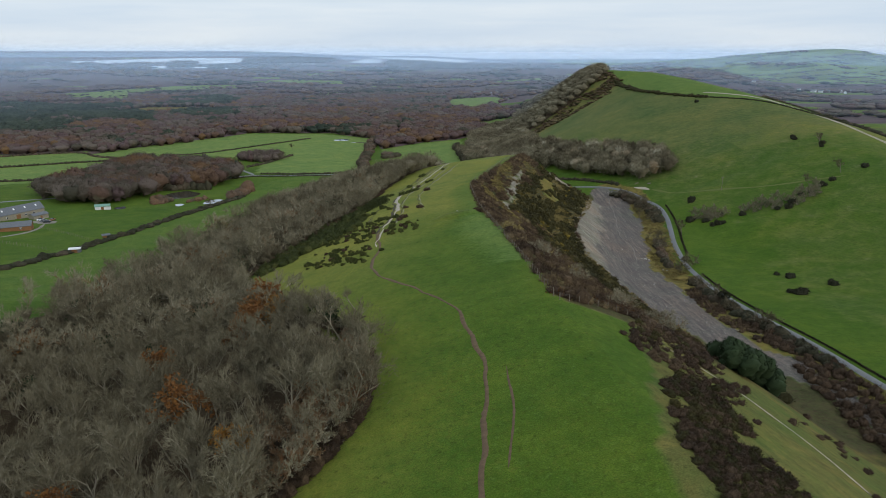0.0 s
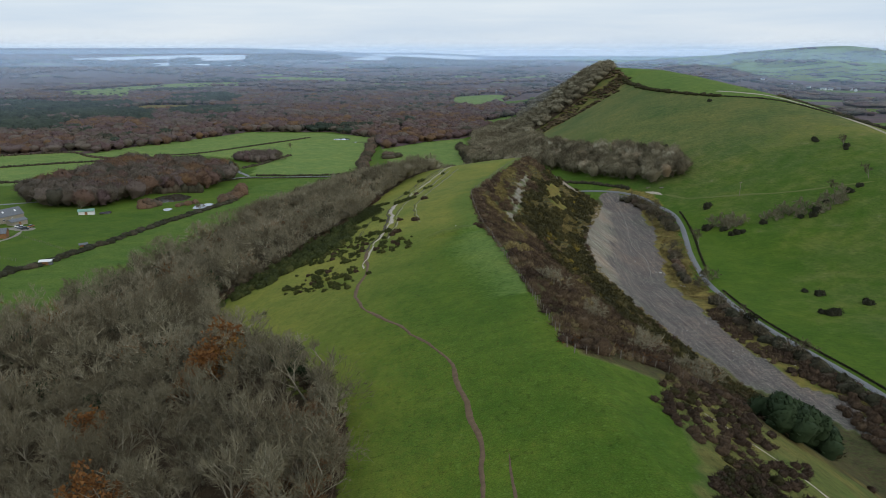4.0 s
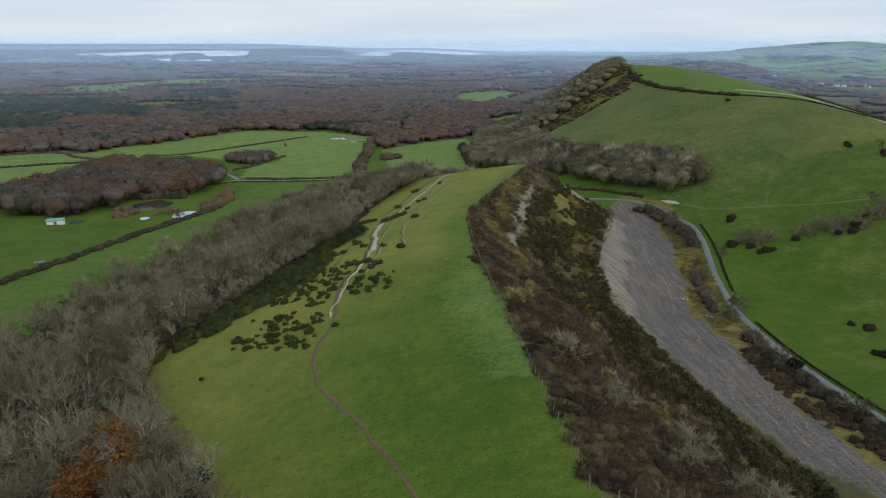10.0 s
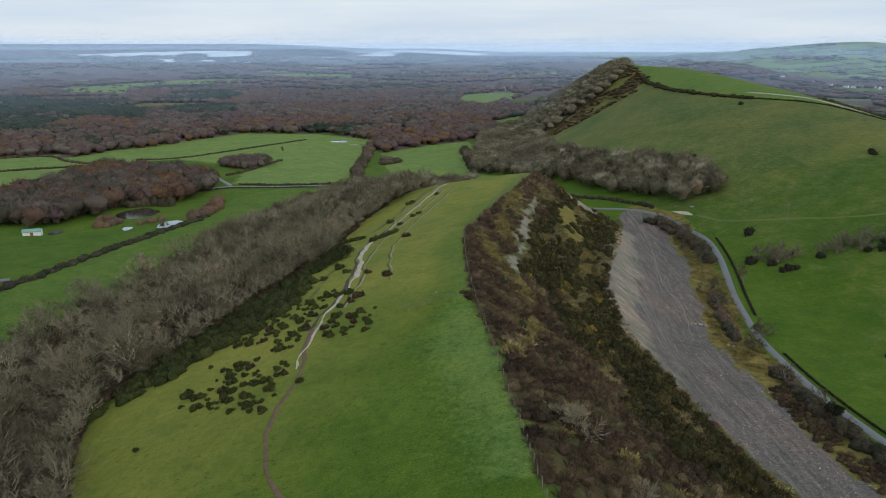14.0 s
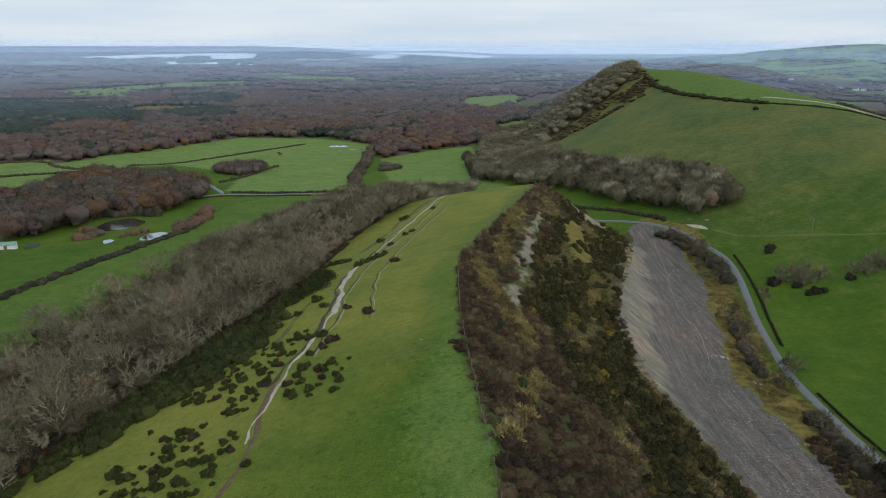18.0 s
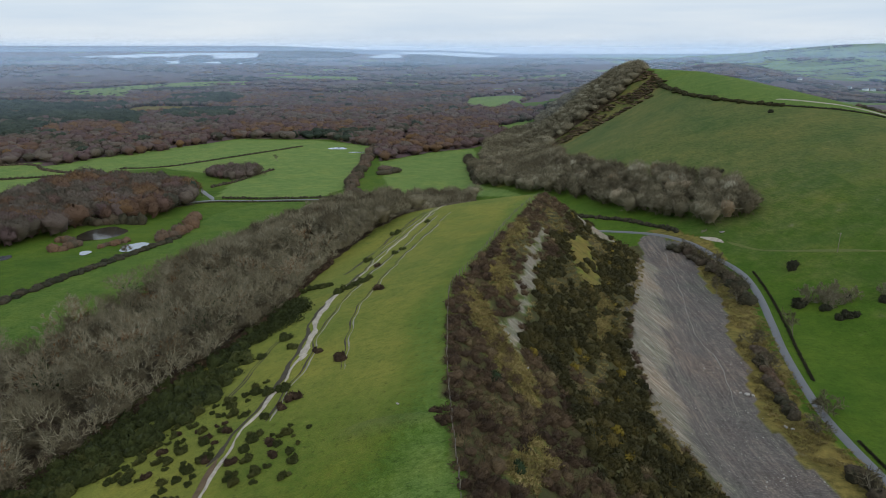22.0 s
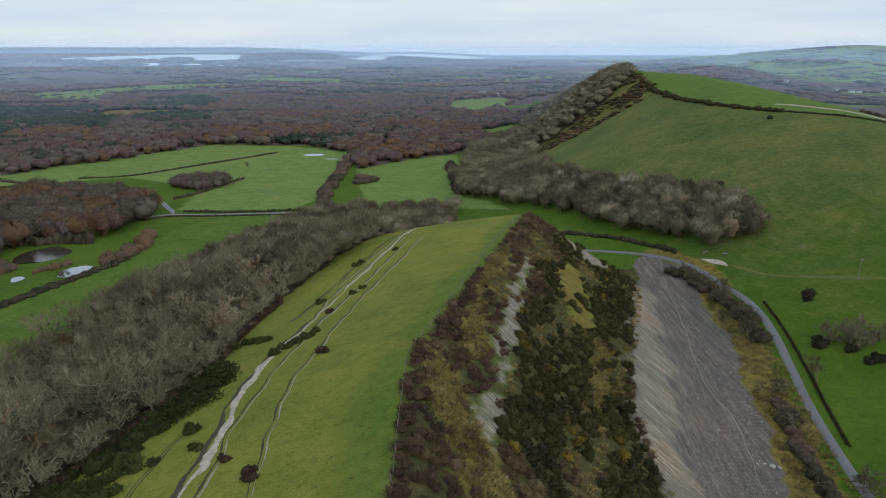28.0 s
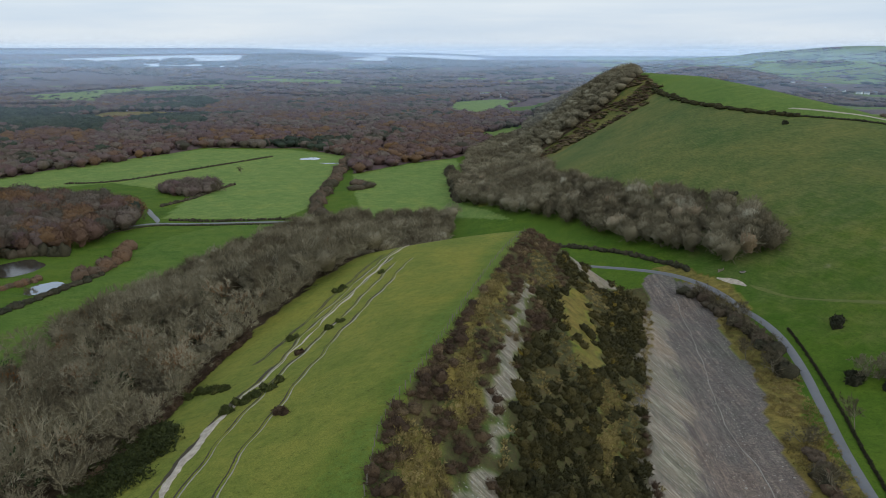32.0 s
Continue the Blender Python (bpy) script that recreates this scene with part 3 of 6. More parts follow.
GROUND = sheet("ground", GX, GY, terrain, {
    "lush": lush, "dry": dry, "litter": soft(woods) + 0.35 * soft(verge & (Y < 250)) + 0.6 * soft(face & ~quarry & ~scree & ~pale & ~yellow), "gravel": np.maximum(soft(quarry), foot), "straw": 0.85 * soft(verge & (Y >= 250)) + 0.6 * soft(verge & (Y < 250)) + 0.15 * soft(face & (WX < XC + 20)) + 0.66 * soft(yellow) + 0.7 * soft(pale) + 0.8 * soft(bracken) + 0.5 * soft(flank) + 0.30 * soft(pale_far) + 0.42 * soft(bank),
    "chalk": 0.72 * soft(scree) + 0.74 * foot, "heath": soft(forest & ~near_range), "hay": 0.7 * soft(inside(X, Y, FIELD_B)) + 0.36 * soft(inside(X, Y, FIELD_C)) + 0.5 * soft(hilltop) + 0.36 * fence_strip + 0.22 * np.where(X < XC + 6, ridge_green, 0) * smoothstep(-50, 0, X) + 0.8 * soft(inside(X, Y, FIELD_A) | inside(X, Y, FIELD_L)) + 0.35 * soft(patches(MX, MY) & ~pale_far) + 1.0 * soft(pale_far) + 0.9 * soft(clear) + 0.9 * near_range * (enclosed > 0.55)}, LAND)
ground = tagged(new("ground", GROUND), "rolling grass downland with fields, woods and a gravel pit floor", "ground", kind="structure")


# ---- ribbons that lie on the land ----
def smooth_line(points, step=1.5):
    p = np.array([q[:2] for q in points], float)
    for _ in range(3):
        a, b = p[:-1] * 0.75 + p[1:] * 0.25, p[:-1] * 0.25 + p[1:] * 0.75
        p = np.concatenate([p[:1], np.stack([a, b], 1).reshape(-1, 2), p[-1:]])
    s = np.concatenate([[0], np.cumsum(np.hypot(*np.diff(p, axis=0).T))])
    q = np.arange(0, s[-1], step)
    return np.stack([np.interp(q, s, p[:, 0]), np.interp(q, s, p[:, 1])], 1)


def ribbon(name, points, width, mat, lift=0.06, ragged=0.0, step=1.5, seed=0, wander=0.0):
    rng = np.random.default_rng(seed)
    p = smooth_line(points, step)
    d = np.gradient(p, axis=0)
    n = np.stack([d[:, 1], -d[:, 0]], 1) / np.maximum(np.hypot(*d.T), 1e-6)[:, None]
    s = np.arange(len(p)) * step
    p = p + n * (wander * (np.sin(s / 4.3 + seed) + 0.7 * np.sin(s / 1.9 + 2 * seed) + 0.5 * np.sin(s / 9.7)))[:, None]
    k = 5
    w = np.linspace(-0.5, 0.5, k)
    noise_ = rng.normal(size=(len(p) + 8, 2))
    jitter = 1 + ragged * np.stack([np.convolve(noise_[:, k], np.ones(9) / 4.5, "valid") for k in (0, 1)], 1)
    jitter = np.maximum(jitter, 0.15)
    taper = np.minimum(1, np.minimum(np.arange(len(p)), np.arange(len(p))[::-1]) / 4 + 0.25)
    rows = []
    for j in range(k):
        side = np.where(w[j] < 0, jitter[:, 0], jitter[:, 1]) * taper
        rows.append(p + n * (w[j] * width * side)[:, None])
    G = np.stack(rows, 1)
    Z = terrain(G[..., 0], G[..., 1]) + lift
    Z[:, 0] -= lift + 0.1
    Z[:, -1] -= lift + 0.1
    V = np.concatenate([G, Z[..., None]], -1).reshape(-1, 3)
    i = (np.arange(len(p) - 1)[:, None] * k + np.arange(k - 1)).ravel()
    me = bpy.data.meshes.new(name)
    fill_mesh(me, V, np.stack([i, i + 1, i + k + 1, i + k], 1))
    me.materials.append(mat)
    me.polygons.foreach_set("use_smooth", np.ones(len(i), bool))
    return new(name, me)


def lay(name, label, points, width, mat, category="footpath", **more):
    return tagged(ribbon(name, points, width, mat, **more), label, category, kind="structure")


lay("road", "narrow wet tarmac lane winding along the valley", ROAD, 3.1, TARMAC, "road", lift=0.3)
LANE = [(-330, 470), (-272, 508), (-232, 547), (-195, 618), (-180, 631), (-159, 629), (-105, 637), (-87, 638), (-40, 648)]
lay("lane", "wet grey lane between hedges on the plain", LANE, 5.0, TARMAC, "road", lift=0.25, step=3)
lay("lane_spur", "wet grey lane leading off between fields", [(-178, 632), (-184, 645), (-196, 662), (-205, 680)], 4.5, TARMAC, "road", lift=0.25, step=3)
lay("footpath", "brown trodden earth footpath worn into the turf", [(4, 40), (4, 66), (6, 79), (7, 95), (5, 111), (2, 126), (-2, 136), (-11, 152), (-18, 166), (-20, 178), (-18, 190), (-21, 211), (-21, 218)], 1.1, EARTH, lift=0.08, ragged=0.6, step=0.8, seed=1, wander=0.22)
lay("footpath", "faint earth track beside the main path", [(8, 70), (10, 82), (10, 96)], 0.45, EARTH, lift=0.05, ragged=0.8, step=0.8, seed=2)
CHALK_WAY = [(-20, 196), (-21, 216), (-19, 231), (-18, 243), (-17, 252), (-18, 265), (-20, 288), (-18, 305), (-15, 325), (-13, 345), (-9, 364), (-1, 408), (6, 432)]
lay("chalk_path", "eroded white chalk path down the slope", CHALK_WAY[4:8], 1.8, CHALKY, lift=0.10, ragged=0.7, step=0.7, seed=3, wander=0.12)
lay("chalk_path", "narrow eroded chalk path along the slope", CHALK_WAY, 0.7, CHALKY, lift=0.14, ragged=0.9, step=0.7, seed=4, wander=0.35)
lay("chalk_path", "dark muddy edge of the chalk path", [(x - 1.3, y) for x, y in CHALK_WAY[1:9]], 1.1, MUD, lift=0.07, ragged=0.7, step=0.7, seed=9, wander=0.30)
TRAILS = [[(-7, 243), (-8, 258), (-10, 273), (-9, 284), (-8, 300), (-5, 336), (2, 372), (9, 408)], [(-16, 227), (-16, 234), (-15, 246), (-15, 256), (-16, 266), (-15, 288), (-14, 306), (-11, 330), (-4, 365), (4, 405)],
          [(-16, 312), (-15, 346), (-9, 370), (2, 413)], [(-14, 359), (-6, 393), (3, 428)], [(-27, 240), (-27, 255), (-25, 268)], [(-22, 330), (-18, 350), (-11, 384), (-2, 420)]]
for k, line in enumerate(TRAILS):
    lay("sheep_trail", "thin terraced trail worn across the slope", line, 0.42, TRAIL if k < 4 else MUD, lift=0.07, ragged=0.8, step=0.6, seed=20 + k, wander=0.3)
    lay("sheep_trail", "thin dark trail edge worn across the slope", [(x - 0.7, y) for x, y in line], 0.5, MUD, lift=0.05, ragged=0.8, step=0.6, seed=20 + k, wander=0.3)
lay("chalk_path", "white chalk track down the scrubby bank", [(40, 112), (47, 106), (50, 103), (52, 99), (57, 89), (58, 79), (60, 60)], 0.55, CHALKY, lift=0.08, ragged=0.6, step=0.7, seed=5)
for off in (-1.1, 1.1):
    lay("hill_track", "pale double rut track over the hill", [(248 + off, 660), (262 + off, 630), (275 + off, 605), (282 + off, 558), (283 + off, 516), (279 + off, 468), (274 + off, 416), (268 + off, 360)], 1.1, CHALKY, lift=0.2, ragged=0.3, step=2, seed=6)
lay("hill_path", "faint sheep path up the hillside", [(162, 500), (170, 544), (177, 590), (178, 632), (182, 680)], 0.6, OLIVE, lift=0.1, ragged=0.9, seed=7)
lay("meadow_track", "grassy track across the meadow", [(140, 447), (150, 430), (170, 408), (191, 389), (225, 372)], 2.2, OLIVE, lift=0.1, ragged=0.5, seed=8)
for k, line in enumerate(([(112, 450), (108, 420), (104, 396), (101, 380), (97, 362), (95, 345), (97, 330), (93, 312), (90, 296)],)):
    lay("wheel_track", "pale track over the gravel", line, 0.3, CONCRETE, lift=0.05, ragged=0.95, step=1.0, seed=60 + k, wander=0.2)
lay("chalk_apron", "pale chalk splay beside the lane", [(131, 458), (136, 452), (139, 446)], 3.0, CHALKY, lift=0.2, ragged=0.5, seed=70)

# ---- plants: builders ----
def blades(rng, p, d, size, thin, up, wild=0.5):
    way = d + rng.normal(size=d.shape) * wild
    way[:, 2] += up
    way /= np.linalg.norm(way, axis=1)[:, None]
    across = np.cross(way, rng.normal(size=d.shape))
    across /= np.linalg.norm(across, axis=1)[:, None] + 1e-9
    L = (size * (0.6 + 0.8 * rng.random(len(p))))[:, None]
    return np.stack([p - across * L * thin, p + across * L * thin, p + way * L], 1).reshape(-1, 3)


def tri_mesh(name, V, tones, mat):
    me = bpy.data.meshes.new(name)
    fill_mesh(me, V, np.arange(len(V)).reshape(-1, 3))
    me.attributes.new("tone", "FLOAT", "POINT").data.foreach_set("value", np.clip(tones, 0, 1).astype(np.float32))
    me.materials.append(mat)
    return me


def sprays(name, centres, radii, tones, count, size, mat, seed=0, up=0.5, thin=0.25, shell=0.45, spread=0.08, dome=False, rough=0.22):
    """Crowns of many small pointed blades round each centre, with lumps and gaps."""
    rng = np.random.default_rng(seed)
    n = len(centres)
    c, r = np.repeat(centres, count, 0), np.repeat(radii, count, 0)
    d = rng.normal(size=(n * count, 3))
    d /= np.linalg.norm(d, axis=1)[:, None]
    d[:, 2] = np.where(rng.random(n * count) < 0.8, np.abs(d[:, 2]), d[:, 2] * 0.6)
    rad = shell + (1 - shell) * rng.random(n * count) ** 0.6
    lump = 1 + 0.3 * np.sin(d[:, 0] * 4.5 + c[:, 0] * 3) * np.sin(d[:, 1] * 4.5 + c[:, 1] * 3) + 0.15 * np.sin(d[:, 2] * 9 + c[:, 0] * 7)
    p = c + d * r * (rad * lump)[:, None]
    t = np.repeat(tones, count) + (0.03 if dome else spread) * rng.normal(size=n * count)
    if dome:
        face = d / r * r.mean() + rough * rng.normal(size=d.shape)
        way = np.cross(face, rng.normal(size=d.shape))
        way /= np.linalg.norm(way, axis=1)[:, None]
        across = np.cross(face, way)
        across /= np.linalg.norm(across, axis=1)[:, None]
        L = (size * (0.6 + 0.8 * rng.random(n * count)))[:, None]
        V = np.stack([p - across * L * 0.5 - way * L * 0.3, p + across * L * 0.5 - way * L * 0.3, p + way * L * 0.7], 1).reshape(-1, 3)
        return tri_mesh(name, V, np.repeat(t, 3), mat)
    return tri_mesh(name, blades(rng, p, d, size * np.ones(n * count), thin, up), np.repeat(t, 3), mat)


def crowns(name, centres, radii, tones, around, size, mat, seed, twigs=60, thin=0.13, bulk=0.80):
    """Lumpy rounded crowns with a ragged outline of twigs, one mesh for a whole wood."""
    rng = np.random.default_rng(seed)
    n, rings = len(centres), around // 2
    v, u = np.meshgrid(np.linspace(-0.95, 1.5, rings + 1), np.arange(around) * 2 * np.pi / around, indexing="ij")
    d = np.stack([np.cos(v) * np.cos(u), np.cos(v) * np.sin(u), np.sin(v)], -1).reshape(-1, 3)
    k = len(d)
    p1, p2 = rng.random((n, 1)) * 6.28, rng.random((n, 1)) * 6.28
    d = d * np.where(d[:, 2:] < 0, [[0.62, 0.62, 1.0]], 1.0) if bulk < 0.84 else d
    lump = 1 + 0.10 * np.sin(13 * d[:, 0] + p2) * np.sin(13 * d[:, 1] + p1) + 0.16 * np.sin(3 * d[:, 0] * 2.2 + p1) * np.sin(3 * d[:, 1] * 2.2 + p2) + 0.10 * np.sin(6 * d[:, 2] + p1) + 0.12 * rng.normal(size=(n, k))
    V = centres[:, None] + d * radii[:, None] * bulk * lump[..., None]
    j = np.arange(around)
    a = (np.arange(rings)[:, None] * around + j).ravel()
    b = (np.arange(rings)[:, None] * around + (j + 1) % around).ravel()
    F = np.concatenate([np.stack([a, b, b + around], 1), np.stack([a, b + around, a + around], 1)])
    F = (np.arange(n)[:, None, None] * k + F).reshape(-1, 3)
    T = np.repeat(tones + 0.02 * rng.normal(size=n), k)
    # twigs standing out of the crowns
    q = twigs
    e = rng.normal(size=(n * q, 3))
    e /= np.linalg.norm(e, axis=1)[:, None]
    e[:, 2] = np.where(rng.random(n * q) < 0.72, np.abs(e[:, 2]), e[:, 2] * 0.7)
    at = np.repeat(centres, q, 0) + e * np.repeat(radii, q, 0) * (0.62 + 0.40 * rng.random((n * q, 1)))
    B = blades(rng, at, e, np.full(n * q, size * 1.4), thin, 0.22, 0.3)
    V2, F2 = np.concatenate([V.reshape(-1, 3), B]), np.concatenate([F, n * k + np.arange(len(B)).reshape(-1, 3)])
    me = bpy.data.meshes.new(name)
    fill_mesh(me, V2, F2)
    T = np.concatenate([T, np.repeat(tones, q * 3)])
    me.attributes.new("tone", "FLOAT", "POINT").data.foreach_set("value", np.clip(T, 0, 1).astype(np.float32))
    me.materials.append(mat)
    me.polygons.foreach_set("use_smooth", np.arange(len(F2)) < len(F))
    return me


def scatter(poly, step, seed, keep=None):
    rng = np.random.default_rng(seed)
    xs, ys = [p[0] for p in poly], [p[1] for p in poly]
    gx, gy = np.meshgrid(np.arange(min(xs), max(xs), step), np.arange(min(ys), max(ys), step))
    x, y = (g.ravel() + (rng.random(g.size) - 0.5) * step * 1.2 for g in (gx, gy))
    k = inside(x, y, poly)
    if keep is not None:
        k &= keep(x, y)
    return x[k], y[k]


def wood_stuff(name, label, x, y, step, high, seed, mat, tone, count, size, thin=0.2, up=0.5, dome=False):
    rng = np.random.default_rng(seed + 1)
    big = 0.65 + 0.6 * rng.random(len(x))
    h = high * (0.45 + 0.45 * big + 0.25 * rng.random(len(x)))
    C = np.stack([x, y, terrain(x, y) + h * (0.33 if dome else 0.42)], 1)
    R = np.stack([step * 0.84 * big, step * 0.84 * big, h * 0.58], 1)
    if dome:
        return tagged(new(name, crowns(name, C, R, tone, 10 if step < 10 else 8, size, mat, seed, count, 0.09 if step < 10 else 0.13, 0.74)), label, "woodland", kind="stuff")
    return tagged(new(name, sprays(name, C, R, tone, count, size, mat, seed, thin=thin, up=up, dome=dome, shell=0.82 if dome else 0.45)), label, "woodland", kind="stuff")


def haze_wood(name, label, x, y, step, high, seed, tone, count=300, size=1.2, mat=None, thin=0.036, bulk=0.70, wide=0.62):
    """Rounded leafless crowns: an inner bulk inside a shell of fine radiating twigs, in one tone."""
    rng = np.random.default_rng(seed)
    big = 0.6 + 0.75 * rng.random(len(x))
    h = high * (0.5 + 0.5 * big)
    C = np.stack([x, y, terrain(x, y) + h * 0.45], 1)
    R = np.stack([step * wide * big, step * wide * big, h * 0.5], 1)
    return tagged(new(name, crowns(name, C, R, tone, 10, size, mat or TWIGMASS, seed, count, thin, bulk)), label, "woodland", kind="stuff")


# a bare tree: tapered trunk and limbs, then fans of fine twigs
def limb_mesh(name, segs, sides, mat):
    V, F = [], []
    for a, b, ra, rb in segs:
        w = Vector(b) - Vector(a)
        q = w.to_track_quat("Z", "Y").to_matrix()
        k = len(V)
        for end, r in ((a, ra), (b, rb)):
            for j in range(sides):
                t = 2 * math.pi * j / sides
                V.append(Vector(end) + q @ Vector((math.cos(t) * r, math.sin(t) * r, 0)))
        F += [(k + j, k + (j + 1) % sides, k + sides + (j + 1) % sides, k + sides + j) for j in range(sides)]
    me = bpy.data.meshes.new(name)
    fill_mesh(me, np.array([v[:] for v in V]), np.array(F))
    me.materials.append(mat)
    return me


def branch_out(rng, at, way, length, per, ratio, angle, rise, low=0.25):
    """Children of every branch: they start along it and lean away from it."""
    n = len(at)
    a, w, L = np.repeat(at, per, 0), np.repeat(way, per, 0), np.repeat(length, per)
    f = low + (1 - low) * rng.random(n * per)
    start = a + w * (L * f)[:, None]
    side = np.cross(w, rng.normal(size=w.shape))
    side /= np.linalg.norm(side, axis=1)[:, None] + 1e-9
    t = angle * (0.7 + 0.6 * rng.random((n * per, 1)))
    out = w * np.cos(t) + side * np.sin(t)
    out[:, 2] += rise
    out /= np.linalg.norm(out, axis=1)[:, None]
    return start, out, L * ratio * (0.65 + 0.6 * rng.random(n * per)) * (1.1 - 0.35 * f)


def needles(rng, at, way, length, wide, bend=0.18):
    """Each branch as a slim, slightly bent blade of two triangles."""
    across = np.cross(way, rng.normal(size=way.shape))
    across /= np.linalg.norm(across, axis=1)[:, None] + 1e-9
    mid = at + way * (length * 0.55)[:, None] + rng.normal(size=way.shape) * (length * bend * 0.3)[:, None]
    end = at + way * length[:, None] + rng.normal(size=way.shape) * (length * bend)[:, None]
    w = across * wide
    one = np.stack([at - w, at + w, mid], 1)
    two = np.stack([mid - w * 0.7, mid + w * 0.7, end], 1)
    return np.concatenate([one, two], 1).reshape(-1, 3)


def bare_tree(seed, high, wide, twig_mat, tone, stems=1, fan=(8, 6, 6, 6), leafy=False, widths=(0.075, 0.050, 0.034, 0.024)):
    """Meshes for trunk and crown, standing at the origin."""
    rng = np.random.default_rng(seed)
    lean = np.concatenate([rng.normal(size=(stems, 2)) * (0.08 + 0.16 * (stems > 1) + 0.25 * (stems > 3)), np.ones((stems, 1))], 1)
    lean /= np.linalg.norm(lean, axis=1)[:, None]
    at, way, length = np.zeros((stems, 3)) - [0, 0, 0.4], lean, np.full(stems, high * 0.62)
    segs = [(Vector(a), Vector(a + w * L), high * 0.021, high * 0.006) for a, w, L in zip(at, way, length)]
    p1, w1, l1 = branch_out(rng, at, way, length, max(3, fan[0] // stems), 0.62, 0.85 * wide, 0.22 if stems < 4 else 0.05, 0.28 if stems < 4 else 0.03)
    segs += [(Vector(a), Vector(a + w * L), high * 0.010, high * 0.003) for a, w, L in zip(p1, w1, l1)]
    p2, w2, l2 = branch_out(rng, p1, w1, l1, fan[1], 0.62, 0.72 * wide, 0.16)
    p3, w3, l3 = branch_out(rng, p2, w2, l2, fan[2], 0.62, 0.62, 0.16)
    V, T = [needles(rng, p2, w2, l2, widths[1]), needles(rng, p3, w3, l3, widths[2])], [np.full(len(p2) * 6, tone + 0.38), np.full(len(p3) * 6, tone + 0.18)]
    if fan[3]:
        p4, w4, l4 = branch_out(rng, p3, w3, l3, fan[3], 0.75, 0.6, 0.12)
        if leafy:
            L = blades(rng, p4 + w4 * l4[:, None], w4, 0.34 * np.ones(len(p4)), 0.5, 0.1, 0.8)
            V, T = [L], [np.repeat(tone + 0.14 * rng.normal(size=len(p4)), 3)]
        else:
            V.append(blades(rng, p4, w4, l4 * 1.1, 0.024 / np.maximum(l4.mean(), 0.1), 0.0, 0.15))
            T.append(np.full(len(p4) * 3, tone - 0.02))
    V, T = np.concatenate(V), np.concatenate(T)
    f = high / V[:, 2].max()
    V *= f
    segs = [(a * f, b * f, r, q) for a, b, r, q in segs]
    return limb_mesh("trunk", segs, 4, BARK), tri_mesh("crown", V, T, twig_mat)


def plant(name, meshes, x, y, size, turn, label, category, group="", sink=0.0):
    root = new(name)
    root.empty_display_size = 0.3
    for kind, me in meshes:
        part_of = new(kind, me)
        part_of.parent = root
    root.matrix_basis = pose(x, y, float(terrain(x, y)) - sink, 0, 0, turn) @ Matrix.Diagonal((size, size, size, 1))
    return tagged(root, label, category, group)


def stand(name, kinds, places, label_of, category, group, seed, lo=0.8, hi=1.2):
    """Places one plant of each kind, then copies of them."""
    rng = random.Random(seed)
    first = {}
    for x, y, k in places:
        s, turn = rng.uniform(lo, hi), rng.uniform(0, 360)
        if k not in first:
            first[k] = plant(name, kinds[k], x, y, s, turn, label_of[k], category, group)
        else:
            made = copy_thing(first[k], pose(x, y, float(terrain(x, y)), 0, 0, turn))
            made.scale = (s, s, s)


def bush_mesh(seed, mat, tone, count=260, size=0.22, flat=0.75, shell=0.35):
    """A bush of about one metre radius at the origin."""
    rng = np.random.default_rng(seed)
    k = 5
    c = np.concatenate([rng.normal(size=(k, 2)) * 0.38, np.full((k, 1), 0.12)], 1)
    r = np.stack([np.full(k, 0.62), np.full(k, 0.62), flat * (0.8 + 0.4 * rng.random(k))], 1)
    if mat is STRAW:
        return sprays("foliage", c, r, tone + 0.06 * rng.normal(size=k), count // k, size, mat, seed, shell=0.7)
    return crowns("foliage", c, r, tone + 0.06 * rng.normal(size=k), 10, size, mat, seed, count // k, 0.2, 0.9)


def hedge(name, label, points, width, high, mat, tone, seed, dense=3.0, size=0.5, category="hedge", count=34):
    p = smooth_line(points, width / dense * 1.6)
    rng = np.random.default_rng(seed)
    p = p + rng.normal(size=p.shape) * width * 0.18
    h = high * (0.6 + 0.7 * rng.random(len(p)))
    C = np.stack([p[:, 0], p[:, 1], terrain(p[:, 0], p[:, 1]) + h * 0.2], 1)
    R = np.stack([np.full(len(p), width * 0.55), np.full(len(p), width * 0.55), h * 0.8], 1)
    T = tone[0] + (tone[1] - tone[0]) * rng.random(len(p))
    if mat is RUSSET:
        return tagged(new(name, sprays(name, C, R, T, count, size, mat, seed, rough=0.55, shell=0.7)), label, category, kind="stuff")
    return tagged(new(name, crowns(name, C, R * 1.1, T, 8, size * 0.7, mat, seed, count, 0.10, 0.86)), label, category, kind="stuff")


